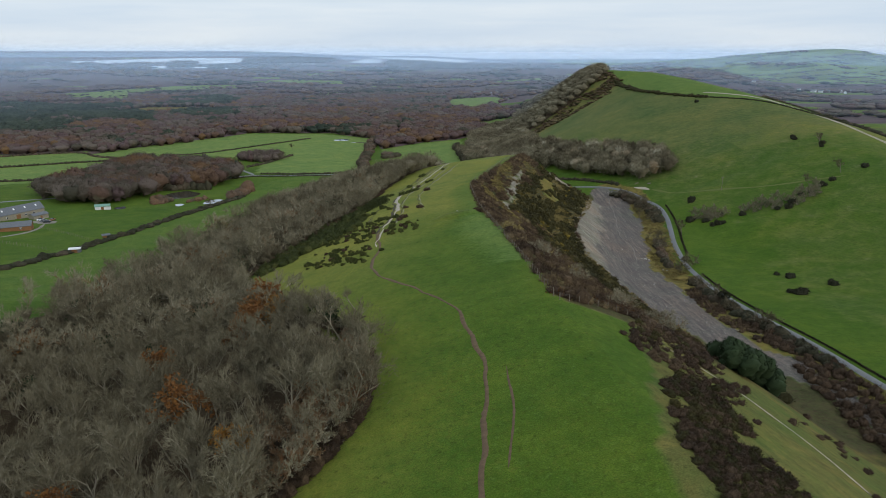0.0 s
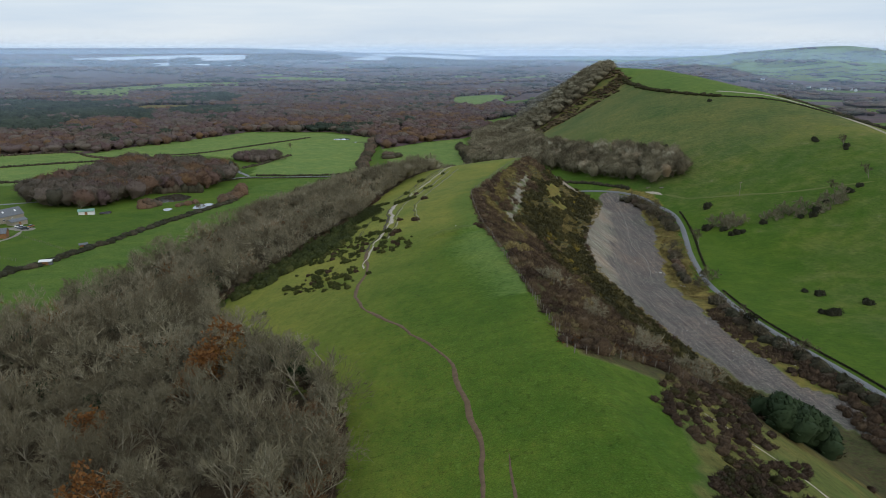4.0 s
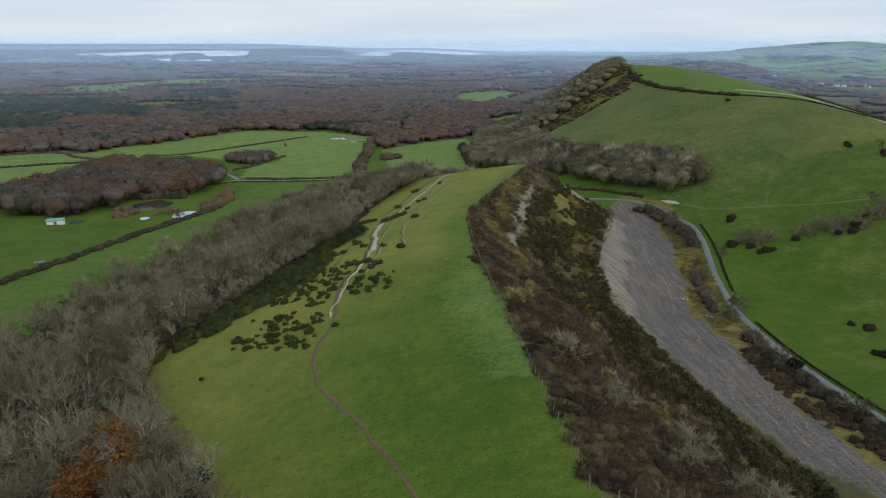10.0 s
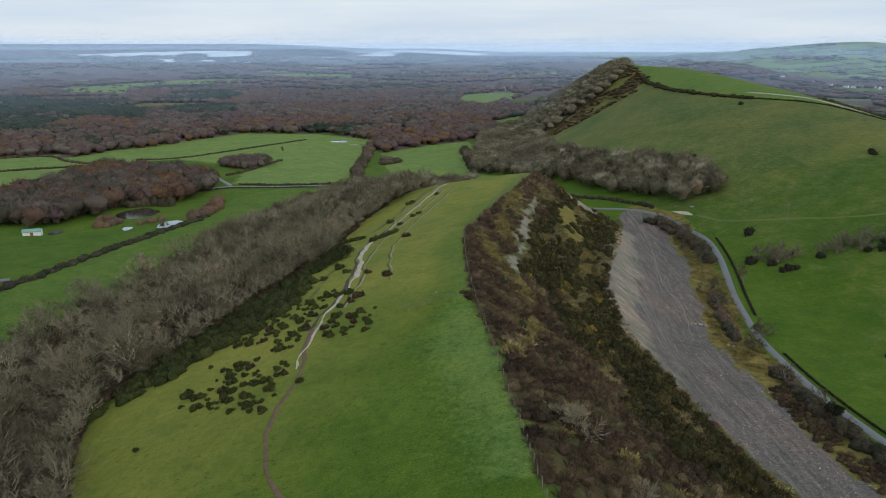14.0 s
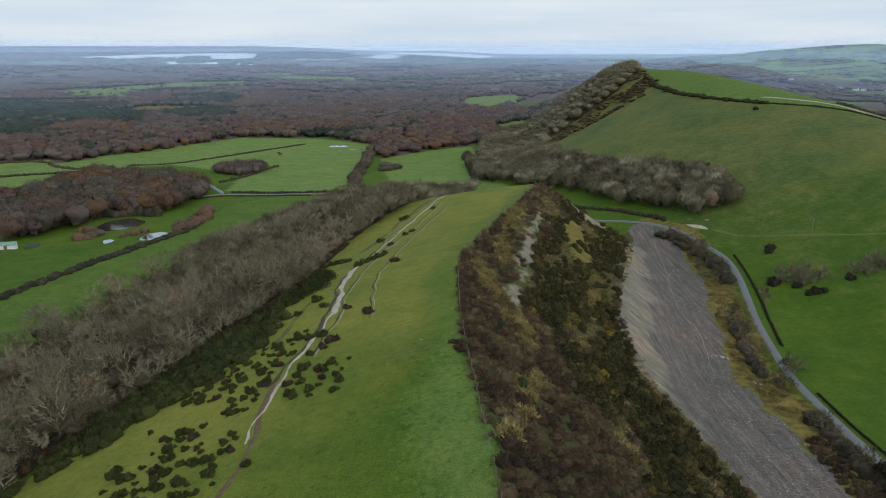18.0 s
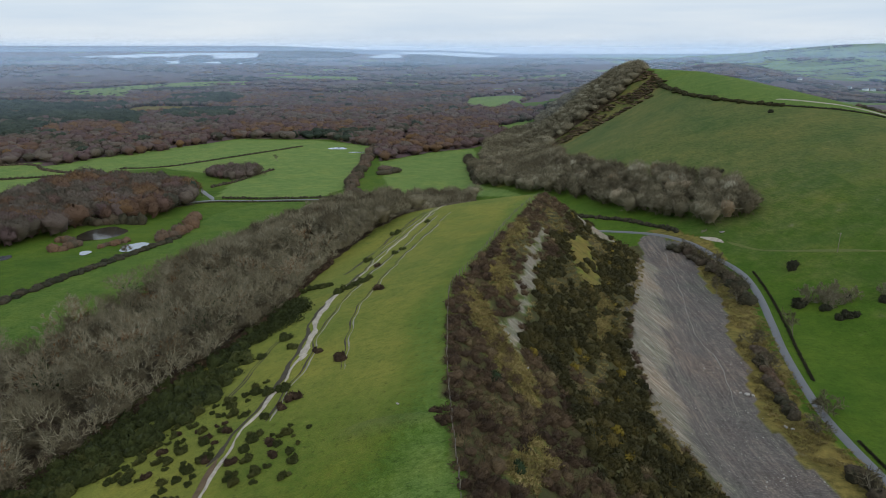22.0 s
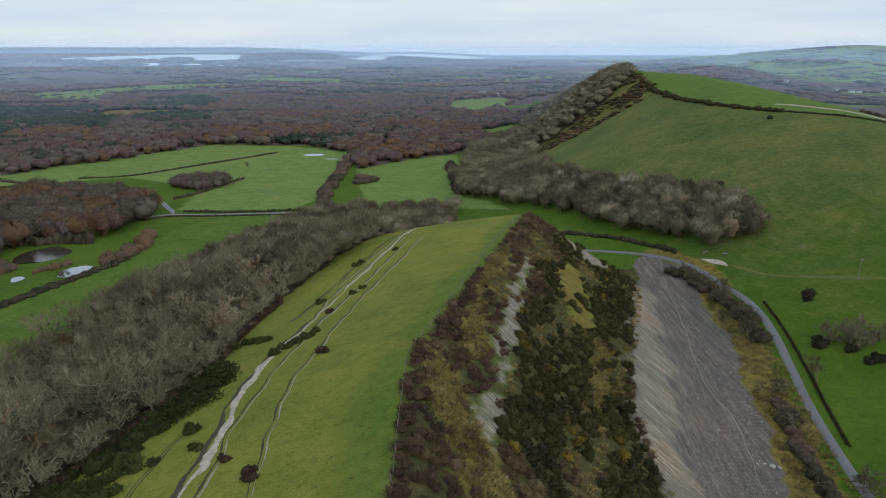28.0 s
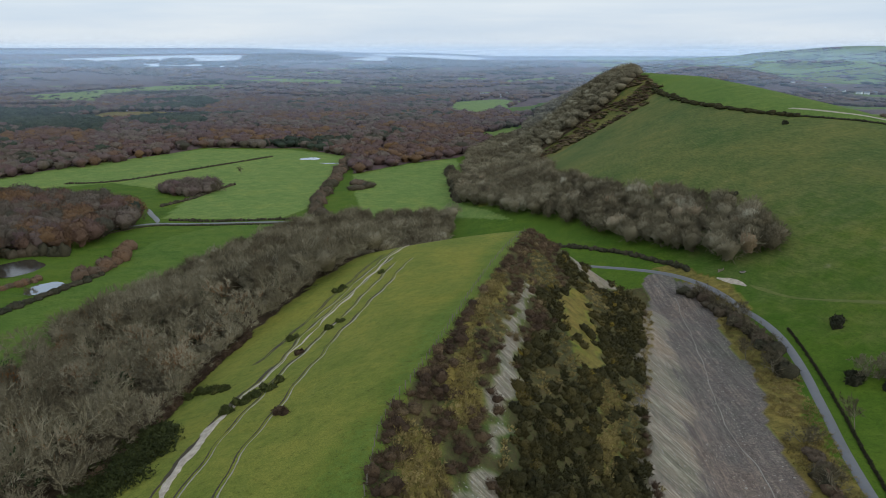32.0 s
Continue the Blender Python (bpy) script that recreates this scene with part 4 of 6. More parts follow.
def tree_stuff(name, label, x, y, high, mat, tone, seed, fan=(6, 5, 6, 0), widths=(0.1, 0.09, 0.07, 0.04), kinds=6, sizes=(0.75, 1.2)):
    """A whole wood of simpler trees as one mesh."""
    g = np.random.default_rng(seed)
    shapes = []
    for k in range(kinds):
        trunk, crown = bare_tree(seed * 10 + k, 1.0 * high, 0.95, mat, 0.0, 1 + k % 3, fan, False, widths)
        V = np.empty(len(crown.vertices) * 3, np.float32)
        crown.vertices.foreach_get("co", V)
        T = np.empty(len(crown.vertices), np.float32)
        crown.attributes["tone"].data.foreach_get("value", T)
        bpy.data.meshes.remove(trunk)
        bpy.data.meshes.remove(crown)
        shapes.append((V.reshape(-1, 3), T))
    which = g.integers(0, kinds, len(x))
    z = terrain(x, y)
    turn, size = g.random(len(x)) * 6.28, sizes[0] + (sizes[1] - sizes[0]) * g.random(len(x))
    allV, allT = [], []
    for k in range(kinds):
        i = np.where(which == k)[0]
        V, T = shapes[k]
        c, s = np.cos(turn[i])[:, None], np.sin(turn[i])[:, None]
        P = np.stack([(V[:, 0] * c - V[:, 1] * s) * size[i][:, None] + x[i][:, None], (V[:, 0] * s + V[:, 1] * c) * size[i][:, None] + y[i][:, None], V[:, 2] * size[i][:, None] + z[i][:, None]], -1)
        allV.append(P.reshape(-1, 3))
        allT.append((T[None] + tone[i][:, None]).ravel())
    return tagged(new(name, tri_mesh(name, np.concatenate(allV), np.concatenate(allT), mat)), label, "woodland", kind="stuff")


# ---- the belt of bare woodland on the slope ----
KINDS = {}
LABELS = {}
for k in range(5):
    t, c = bare_tree(100 + k, (10.5, 11.5, 10.0, 12.0, 9.5)[k], (0.8, 0.9, 1.0, 0.75, 1.1)[k], TWIGS, (0.24, 0.38, 0.30, 0.44, 0.34)[k], (1, 1, 2, 1, 3)[k])
    KINDS[k] = (("trunk", t), ("crown", c))
    LABELS[k] = ("tall leafless tree with grey twigs in the slope wood", "leafless ash-grey tree with a broad twiggy crown", "twin-stemmed leafless tree with dark brown twigs", "leafless tree with pale buff twigs", "many-stemmed leafless tree with warm brown twigs")[k]
for k, (mat, tone) in enumerate(((RUSSET, 0.35), (RUSSET, 0.85), (CONIFER, 0.8)), 5):
    t, c = bare_tree(110 + k, (11.5, 10.5, 7.0)[k - 5], 1.0, mat, tone, 1, (7, 6, 6, 4), True)
    KINDS[k] = (("trunk", t), ("crown", c))
    LABELS[k] = ("tree holding rust-brown autumn leaves among bare trees", "tree with orange-yellow autumn leaves among bare trees", "dark green ivy-clad tree among bare trees")[k - 5]


def belt_near(x, y):
    return (y < 222) & (x > -104)


bx, by = scatter(BELT, 5.6, 31)
close = belt_near(bx, by)
rng = random.Random(5)
places = []
for x, y in zip(bx[close], by[close]):
    k = rng.choices(range(8), (5, 5, 5, 4, 4, 0.12, 0.05, 0.5))[0]
    if math.hypot((x + 43) / 9, (y - 134) / 8) < 1 or math.hypot(x + 30, y - 84) < 2.5:
        k = rng.choice((5, 6, 6))
    places.append((x, y, k))
stand("bare_tree", KINDS, places[:298], LABELS, "tree", "trees of the slope wood", 6, 0.8, 1.2)
bx2, by2 = scatter(BELT, 7.0, 33)
far_off = ~belt_near(bx2, by2)
rest = np.array([p[:2] for p in places[298:]]).reshape(-1, 2)
fx, fy = np.concatenate([bx2[far_off], rest[:, 0]]), np.concatenate([by2[far_off], rest[:, 1]])
g = np.random.default_rng(8)
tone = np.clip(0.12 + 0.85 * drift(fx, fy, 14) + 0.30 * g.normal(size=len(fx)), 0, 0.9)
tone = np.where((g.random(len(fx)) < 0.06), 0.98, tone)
mid = fy < 400
tree_stuff("belt_trees", "leafless trees of the woodland belt below the path", fx[mid], fy[mid], 11.5, TWIGS, np.where(tone[mid] > 0.9, 0.80, 0.04 + tone[mid] * 0.62), 49, (8, 5, 5, 5), (0.1, 0.07, 0.05, 0.04), 8, (0.6, 1.3))
# filler crowns, tone cut to 0.30: the wood's inner shade put into colour
haze_wood("belt_shade_bulk", "added twig bulk toned dark to stand in for shade inside the woodland belt", fx[mid], fy[mid], 7.4, 5.2, 50, 0.30 * tone[mid], 170, 1.0, None, 0.05, 0.62, 0.52)
haze_wood("belt_woodland", "grey-brown leafless woodland belt below the ridge", fx[~mid], fy[~mid], 7.4, 10.5, 41, 0.08 + tone[~mid] * 0.62, 420, 1.4, None, 0.06, 0.66, 0.72)
ex, ey = fx[::16], fy[::16]
wood_stuff("ivy_trees", "dark ivy-clad trees scattered in the bare wood", ex + 1.5, ey, 4.5, 8, 42, CONIFER, 0.4 + 0.5 * g.random(len(ex)), 130, 0.8)
ex, ey = fx[5::40], fy[5::40]
wood_stuff("russet_trees", "rust-leaved trees scattered in the bare wood", ex, ey, 5.5, 9, 43, RUSSET, 0.6 * g.random(len(ex)), 200, 0.7)
ux, uy = bx[close][::2] + 2.0, by[close][::2] + 2.0
wood_stuff("understorey", "brown bramble and twiggy undergrowth beneath the bare trees", ux, uy, 6.5, 6.0, 45, TWIGS, np.clip(0.12 + 0.3 * drift(ux, uy, 12, 2), 0, 0.85), 330, 1.1, 0.03, 0.6)
edge = [(x + 1, y) for x, y in BELT[2:18]]
hedge("wood_edge", "brown undergrowth along the edge of the wood", edge, 1.7, 1.5, SCRUB, (0.1, 0.7), 44, 2.5, 0.6, "undergrowth", 120)
rx, ry = scatter([(-33, 72), (-20, 76), (-12, 90), (-12, 108), (-18, 120), (-24, 112), (-21, 98), (-27, 86)], 2.3, 57)
g = np.random.default_rng(58)
tree_stuff("red_shrubs", "red-brown twiggy shrubs crowding the corner of the wood", rx, ry, 4.8, TWIGS, 0.86 + 0.12 * g.random(len(rx)), 59, (9, 6, 5, 4), (0.06, 0.05, 0.045, 0.04), 4, (0.6, 1.2))
rim = smooth_line(BELT[2:23], 2.6)
g = np.random.default_rng(46)
rim = rim + np.stack([-1.5 + 3.2 * g.random(len(rim)), 2 * g.random(len(rim))], 1)
tree_stuff("wood_edge_trees", "low leafless trees crowding the edge of the wood", rim[:, 0], rim[:, 1], 8.0, TWIGS, np.clip(0.05 + 0.5 * drift(rim[:, 0], rim[:, 1], 9, 2) + 0.1 * g.normal(size=len(rim)), 0, 0.8), 47, (7, 6, 6, 0), (0.1, 0.09, 0.075, 0.04), 4, (0.55, 1.0))

# ---- gorse and scrub on the slope left of the crest ----
GORSE_BELT = [(-62, 198), (-47, 209), (-38, 226), (-30, 240), (-29, 258), (-33, 266), (-27, 284), (-27, 298), (-34, 300), (-37, 278), (-46, 258), (-53, 236), (-60, 218)]
x0, y0 = scatter(GORSE_BELT, 2.0, 51, lambda x, y: drift(x, y, 5, 1) > 0.24)
g = np.random.default_rng(52)
tone = 0.15 + 0.55 * drift(x0, y0, 6, 2) + 0.1 * g.normal(size=len(x0))
h = 1.0 + 2.4 * g.random(len(x0)) * drift(x0, y0, 3, 5)
tagged(new("gorse_thicket", crowns("gorse_thicket", np.stack([x0, y0, terrain(x0, y0) + 0.1], 1), np.stack([1.3 + 0.25 * h, 1.3 + 0.25 * h, h], 1), tone, 8, 0.4, GREENGORSE, 53, 60, 0.25, 0.85)), "dense dark green gorse below the path", "gorse", kind="stuff")

BUSHES = {k: (("foliage", bush_mesh(60 + k, GREENGORSE, (0.45, 0.6, 0.75, 0.5)[k], 330, 0.24)),) for k in range(4)}
BUSHES[4] = (("foliage", bush_mesh(66, SCRUB, 0.3, 300, 0.24)),)
BUSH_LABELS = {0: "dark green rounded gorse bush on the turf", 1: "low green gorse bush on the turf", 2: "gorse bush with yellow flower tips", 3: "small dark gorse clump on the turf", 4: "brown dead bramble clump on the turf"}
g = random.Random(70)
spots = []
for x, y in zip(*scatter([(-52, 196), (-22, 180), (-8, 205), (-7, 240), (-24, 246), (-33, 240)], 2.5, 71, lambda x, y: drift(x, y, 7, 3) > 0.46)):
    if abs(x + 20) > 1.4:
        spots.append((float(x), float(y), g.choice((0, 1, 1, 2, 3, 3, 0, 1, 4))))
spots += [(-44, 160, 4), (-43, 163, 4), (-41, 161, 4), (-42, 178, 3), (-36, 190, 1), (-33, 187, 3), (12, 217, 4), (11, 220, 4)]
random.Random(74).shuffle(spots)
stand("gorse_bush", BUSHES, spots[:260], BUSH_LABELS, "bush", "gorse bushes on the slope", 72, 0.35, 0.95)
big = [(-24, 316, 0), (-26, 316.5, 1), (-28, 317.5, 0), (-30, 318, 0), (-31.5, 316, 3), (-33, 318, 2), (-12, 313, 1), (-15, 307, 0), (-17, 304, 3), (-18.5, 301, 0), (-13.5, 309, 3), (-11, 384, 0), (-12, 381, 3), (-8, 346, 0), (-7, 295, 4), (0, 393, 3), (-24, 268, 0), (-21, 261, 1), (-14, 255, 4), (-27, 259, 0), (-22, 240, 0), (-20, 239, 3), (-17, 239, 0), (-8, 248, 4), (-9, 250, 4), (-14, 234, 4), (-15, 231, 4), (-24, 233, 1), (-12, 330, 4), (-6, 350, 3), (-17, 345, 3)]
x0, y0 = scatter([(-24, 280), (-25, 296), (-33, 300), (-37, 280), (-32, 270)], 1.8, 54)
tagged(new("gorse_thicket", sprays("gorse_thicket", np.stack([x0, y0, terrain(x0, y0) + 0.1], 1), np.tile([1.6, 1.6, 1.9], (len(x0), 1)), 0.1 + 0.3 * drift(x0, y0, 3, 2), 110, 0.36, GREENGORSE, 55, dome=True, rough=0.6, shell=0.7)), "dark gorse clump at the bend of the path", "gorse", kind="stuff")
stand("gorse_bush", BUSHES, [(x, y, k) for x, y, k in big], {k: v.replace("turf", "path edge") for k, v in BUSH_LABELS.items()}, "bush", "gorse bushes by the chalk path", 73, 0.9, 1.5)

# ---- the quarried face ----
def on_face(x, y):
    clear_of = np.ones(np.shape(x), bool)
    for poly in SCREE:
        clear_of &= ~inside(x, y, poly)
    r = np.random.default_rng(84).random(np.shape(x))
    for poly in STRAW_ZONES:
        clear_of &= ~inside(x, y, poly) | (r < 0.16)
    return (clear_of & ~inside(x, y, PALE_TURF)) | (r < 0.10)


FACE = [(21.5, 121), (17.4, 178), (12.4, 219), (12, 284), (16.8, 302), (50, 438), (62, 446), (72, 448), (96, 425), (81, 375), (65, 322), (63, 290), (66, 266), (78, 205), (86, 150), (60, 134)]
fx0, fy0 = scatter(FACE, 2.2, 81, on_face)
s = (fx0 - np.interp(fy0, CREST_Y, CREST_X)) / (floor_left(fy0) - np.interp(fy0, CREST_Y, CREST_X))
n1, n2 = drift(fx0 * 1.6, fy0 * 0.45, 5, 4), drift(fx0, fy0, 9, 5)
g = np.random.default_rng(82)
gorsey = (s > 0.30 + 0.22 * (n2 - 0.5) + np.interp(fy0, [120, 200, 260, 440], [0.28, 0.12, 0.05, 0.0])) & (n1 > 0.30) & (s < 0.93)
brown = ~gorsey & (n1 > np.where(s < 0.13, 0.10, np.interp(fy0, [120, 240, 300, 440], [0.16, 0.20, 0.36, 0.42]))) & (s < 0.95)
tufts = ~gorsey & ~brown
for name, label, pick, mat, high, count, size, tone, up in (
        ("gorse_scrub", "dark olive gorse covering the old quarry face", gorsey, GORSE, 1.7, 76, 0.36, (0.0, 0.8), 0.4),
        ("brown_scrub", "brown bramble and dead bracken on the quarry face", brown, SCRUB, 1.5, 70, 0.42, (0.12, 1.0), 0.6),
        ("dead_grass", "tufts of straw-coloured grass on the quarry face", tufts, STRAW, 0.45, 46, 0.5, (0.1, 0.9), 0.3)):
    x, y = fx0[pick], fy0[pick]
    t = tone[0] + (tone[1] - tone[0]) * np.clip(drift(x, y, 4, 6) + 0.15 * g.normal(size=len(x)), 0, 1)
    if name == "gorse_scrub":
        t = np.where(g.random(len(x)) < 0.05, 0.92, t)
    h = high * (0.3 + 1.6 * g.random(len(x)) ** 1.5 * drift(x, y, 3.2, 9))
    C, R = np.stack([x, y, terrain(x, y) + 0.05], 1), np.stack([0.9 + 0.5 * h, 0.9 + 0.5 * h, h], 1)
    me = sprays(name, C, R, t, count, size, mat, 83, up=up) if mat is STRAW else crowns(name, C, R, t, 8, 0.45, mat, 83, *((46, 0.25, 0.85) if mat is GORSE else (110, 0.08, 0.72)))
    tagged(new(name, me), label, "scrub", kind="stuff")
x, y = np.concatenate([scatter(p, 1.1, 87) for p in STRAW_ZONES], 1)
h = 0.25 + 0.5 * g.random(len(x))
tagged(new("dead_grass", sprays("dead_grass", np.stack([x, y, terrain(x, y)], 1), np.stack([0.8 + 0 * h, 0.8 + 0 * h, h], 1), np.clip(drift(x, y, 3, 6) * 0.8 + 0.15 * g.normal(size=len(x)), 0, 1), 36, 0.45, STRAW, 88, up=0.3)), "tussocky straw-coloured grass on the quarry face", "grass", kind="stuff")
x, y = scatter([(97, 258), (95, 222), (99, 195), (106, 182), (112, 185), (108.5, 222), (107, 258)], 1.7, 89, lambda x, y: drift(x, y, 5, 3) > 0.36)
h = 0.4 + 1.2 * g.random(len(x))
tagged(new("verge_scrub", crowns("verge_scrub", np.stack([x, y, terrain(x, y)], 1), np.stack([1.0 + 0 * h, 1.0 + 0 * h, h], 1), np.clip(drift(x, y, 3, 6), 0, 1), 8, 0.36, SCRUB, 90, 60, 0.12, 0.85)), "brown scrub between the quarry floor and the lane", "scrub", kind="stuff")
t, c = bare_tree(120, 5.0, 1.2, TWIGS, 0.6, 4, (8, 7, 6, 3))
shrub = {0: (("trunk", t), ("crown", c))}
stand("bare_shrub", shrub, [(38, 138, 0), (31, 150, 0), (46, 136, 0), (42, 146, 0), (26, 166, 0), (47, 131, 0)], {0: "pale leafless shrub among the brown scrub"}, "shrub", "pale shrubs above the quarry", 121, 0.7, 1.1)
stand("dark_bush", {0: (("foliage", bush_mesh(122, CONIFER, 0.5, 360, 0.2)),)}, [(23, 212, 0), (21, 240, 0)], {0: "dark evergreen bush in the brown scrub"}, "bush", "", 123, 1.5, 2.2)
stand("grass_tussock", {0: (("foliage", bush_mesh(124, STRAW, 0.9, 300, 0.4, 0.9)),)}, [(19, 186, 0), (22, 197, 0), (27, 172, 0), (33, 165, 0)], {0: "straw-pale tussock of dead grass beside the fence"}, "grass tussock", "", 125, 1.2, 1.8)
hedge("bracken_strip", "rust-red dead bracken inside the fence corner", [(22, 124), (27, 126), (33, 128), (38, 130)], 4.0, 0.7, RUSSET, (0.0, 0.25), 126, 3, 0.4, "bracken")
hedge("boundary_scrub", "brown scrub along the lower boundary", [(37, 128), (45, 128), (55, 130), (70, 145)], 2.4, 1.0, SCRUB, (0.0, 0.5), 127, 3, 0.45, "scrub", 50)

# ---- the scrubby bank in front ----
HEATHER = [(32, 89), (40, 98), (43, 88), (42, 70), (40, 50), (30, 46), (28, 70)]
LOOSE = [(33, 100), (30, 114), (40, 124), (56, 128), (62, 116), (52, 104), (44, 90)]
SLOPE_GRASS = [(40, 40), (44, 90), (60, 116), (92, 130), (96, 60), (80, 30)]
g = np.random.default_rng(132)
for name, label, poly, step, keep, mat, tall in (
        ("heather_bank", "dense dark brown heather and bramble on the bank", HEATHER, 1.25, 0.44, SCRUB, 0.75), ("gorse_bank", "low dark gorse among the heather", HEATHER, 1.6, 0.40, GORSE, 0.8),
        ("bank_scrub", "scattered brown scrub at the top of the bank", LOOSE, 2.0, 0.36, SCRUB, 0.9), ("bank_gorse", "small dark gorse clumps on the bank", LOOSE, 3.0, 0.55, GORSE, 0.9),
        ("slope_scrub", "few low brown bushes on the grassy bank", SLOPE_GRASS, 4.0, 0.66, SCRUB, 0.7)):
    x, y = scatter(poly, step, 131, lambda x, y: drift(x, y, 6, 7) > keep)
    h = tall * (0.4 + 1.0 * g.random(len(x)))
    C, R = np.stack([x, y, terrain(x, y)], 1), np.stack([0.6 + 0.4 * h, 0.6 + 0.4 * h, h], 1)
    t = 0.05 + 0.55 * drift(x, y, 4, 8)
    me = crowns(name, C, R, t, 8, 0.22, mat, 133, 80, 0.14, 0.80)
    tagged(new(name, me), label, "scrub", kind="stuff")
OAK = {}
t, c = bare_tree(140, 6.0, 1.1, CONIFER, 0.35, 3, (6, 4, 3, 2), True)
g = np.random.default_rng(144)
lumps = np.stack([g.normal(size=16) * 1.7, g.normal(size=16) * 1.7, 2.0 + 2.2 * g.random(16)], 1)
lumps[:, 2] -= 0.25 * np.hypot(lumps[:, 0], lumps[:, 1])
c = crowns("crown", lumps, np.tile([1.9, 1.9, 2.0], (16, 1)), 0.3 + 0.6 * g.random(16), 12, 0.26, CONIFER, 145, 330, 0.3, 0.9)
OAK[0] = (("trunk", t), ("crown", c))
stand("evergreen_tree", OAK, [(59, 126, 0), (64, 131, 0), (70, 135, 0)], {0: "dense dark evergreen oak at the quarry edge"}, "tree", "evergreens at the quarry edge", 141, 1.0, 1.25)
# the slope below the bank, down to the lane
x, y = scatter([(92, 128), (99, 172), (106, 184), (99, 196), (106, 224), (122, 218), (128, 180), (150, 130), (120, 100)], 3.0, 142, lambda x, y: (drift(x, y, 8, 2) > 0.30) & (x < np.interp(y, [30, 130, 162, 193, 224], [140, 119, 116, 115.5, 111.5]) - 4))
h = 1.0 + 1.6 * g.random(len(x))
tagged(new("lower_scrub", crowns("lower_scrub", np.stack([x, y, terrain(x, y)], 1), np.stack([2.0 + 0 * h, 2.0 + 0 * h, h], 1), 0.05 + 0.5 * drift(x, y, 5, 8), 8, 0.5, SCRUB, 143, 130, 0.06, 0.74)), "brown thicket at the foot of the bank", "scrub", kind="stuff")

# ---- woods of the plain and the hill ----
def tones(x, y, size, seed, lo, hi, noise_by=0.15):
    g = np.random.default_rng(int(seed * 10))
    return np.clip(lo + (hi - lo) * drift(x, y, size, seed) + noise_by * g.normal(size=len(x)), 0, 1)


x, y = scatter(TOE_WOOD, 6.6, 201)
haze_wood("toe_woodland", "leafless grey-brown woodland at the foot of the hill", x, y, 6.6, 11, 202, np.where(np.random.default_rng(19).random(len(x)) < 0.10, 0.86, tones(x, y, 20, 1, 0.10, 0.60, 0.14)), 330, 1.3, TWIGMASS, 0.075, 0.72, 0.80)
x, y = scatter(SLOPE_WOOD, 8.0, 203)
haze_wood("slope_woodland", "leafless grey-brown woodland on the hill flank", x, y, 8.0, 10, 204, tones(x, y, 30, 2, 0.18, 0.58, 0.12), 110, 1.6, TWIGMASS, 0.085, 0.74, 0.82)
x, y = scatter(FLANK, 4.5, 205, lambda x, y: drift(x, y, 12, 3) > 0.42)
wood_stuff("flank_gorse", "dark gorse clumps above the hanging wood", x[::3] + 2, y[::3] - 2, 4.5, 2.0, 221, GORSE, tones(x[::3], y[::3], 9, 5, 0.1, 0.8), 40, 0.9, dome=True)
wood_stuff("flank_scrub", "brown scrub and bracken above the hanging wood", x, y, 4.5, 1.8, 206, SCRUB, tones(x, y, 15, 3, 0.4, 1.0), 40, 0.9, dome=True)
x, y = scatter(POND_WOOD, 10.0, 207)
g = np.random.default_rng(8)
haze_wood("pond_woodland", "russet, olive and brown woodland round the ponds", x, y, 10.0, 14.0, 208, np.where(drift(x, y, 22, 3) + 0.4 * g.random(len(x)) > 0.80, 0.68 + 0.24 * g.random(len(x)), np.where(x < -250 + 20 * np.sin(y / 17), 0.16 + 0.24 * g.random(len(x)), 0.14 + 0.50 * g.random(len(x)))), 520, 1.0, FARWOOD, 0.12, 0.80, 0.78)


def wild(x, y):
    return ~inside(x, y, CLEARING) & ~inside(x, y, GLADE) & ~inside(x, y, FIELD_L) & ~patches(x, y) & ~HEATH_AT(x, y)


def HEATH_AT(x, y):
    hit = inside(x, y, BRACKEN)
    for poly in HEATHS:
        hit |= inside(x, y, poly)
    return hit


x, y = scatter(BIG, 12.6, 209, wild)
g = np.random.default_rng(218)
PINES = [[(-1300, 1620), (-1030, 1610), (-820, 1570), (-730, 1610), (-570, 1360), (-490, 1170), (-600, 1240), (-620, 1150), (-580, 1020), (-660, 1020), (-1100, 1100)], [(-720, 1830), (-600, 1900), (-510, 1750), (-490, 1570), (-620, 1610)], [(-560, 1450), (-440, 1480), (-390, 1320), (-450, 1280), (-540, 1350)]]
pines = drift(x, y, 60, 5) + 0.35 * g.random(len(x)) > 1.02
for poly in PINES:
    pines |= inside(x, y, poly) & (drift(x, y, 50, 2) + 0.5 * g.random(len(x)) > 0.36)
wood_stuff("far_woodland", "russet, purple and brown woodland covering the plain", x[~pines], y[~pines], 12.6, 11.5, 210, FARWOOD, tones(x[~pines], y[~pines], 55, 6, 0.15, 1.05, 0.15), 18, 2.0, dome=True)
wood_stuff("far_pines", "dark green pine plantation on the plain", x[pines], y[pines], 12.6, 12, 211, PINE, tones(x[pines], y[pines], 40, 7, 0.1, 0.9), 18, 2.0, dome=True)
x, y = scatter([(-1900, 1900), (60, 1900), (700, 1750), (1000, 2300), (700, 2900), (-400, 3200), (-1900, 3000)], 28, 212, lambda x, y: ~patches(x, y) & ~HEATH_AT(x, y) & (drift(x, y, 110, 8) > 0.40))
wood_stuff("distant_woodland", "dark woodland patches on the distant plain", x, y, 24, 11, 213, FARWOOD, tones(x, y, 110, 9, 0.0, 1.0, 0.12), 12, 4.0, dome=True)
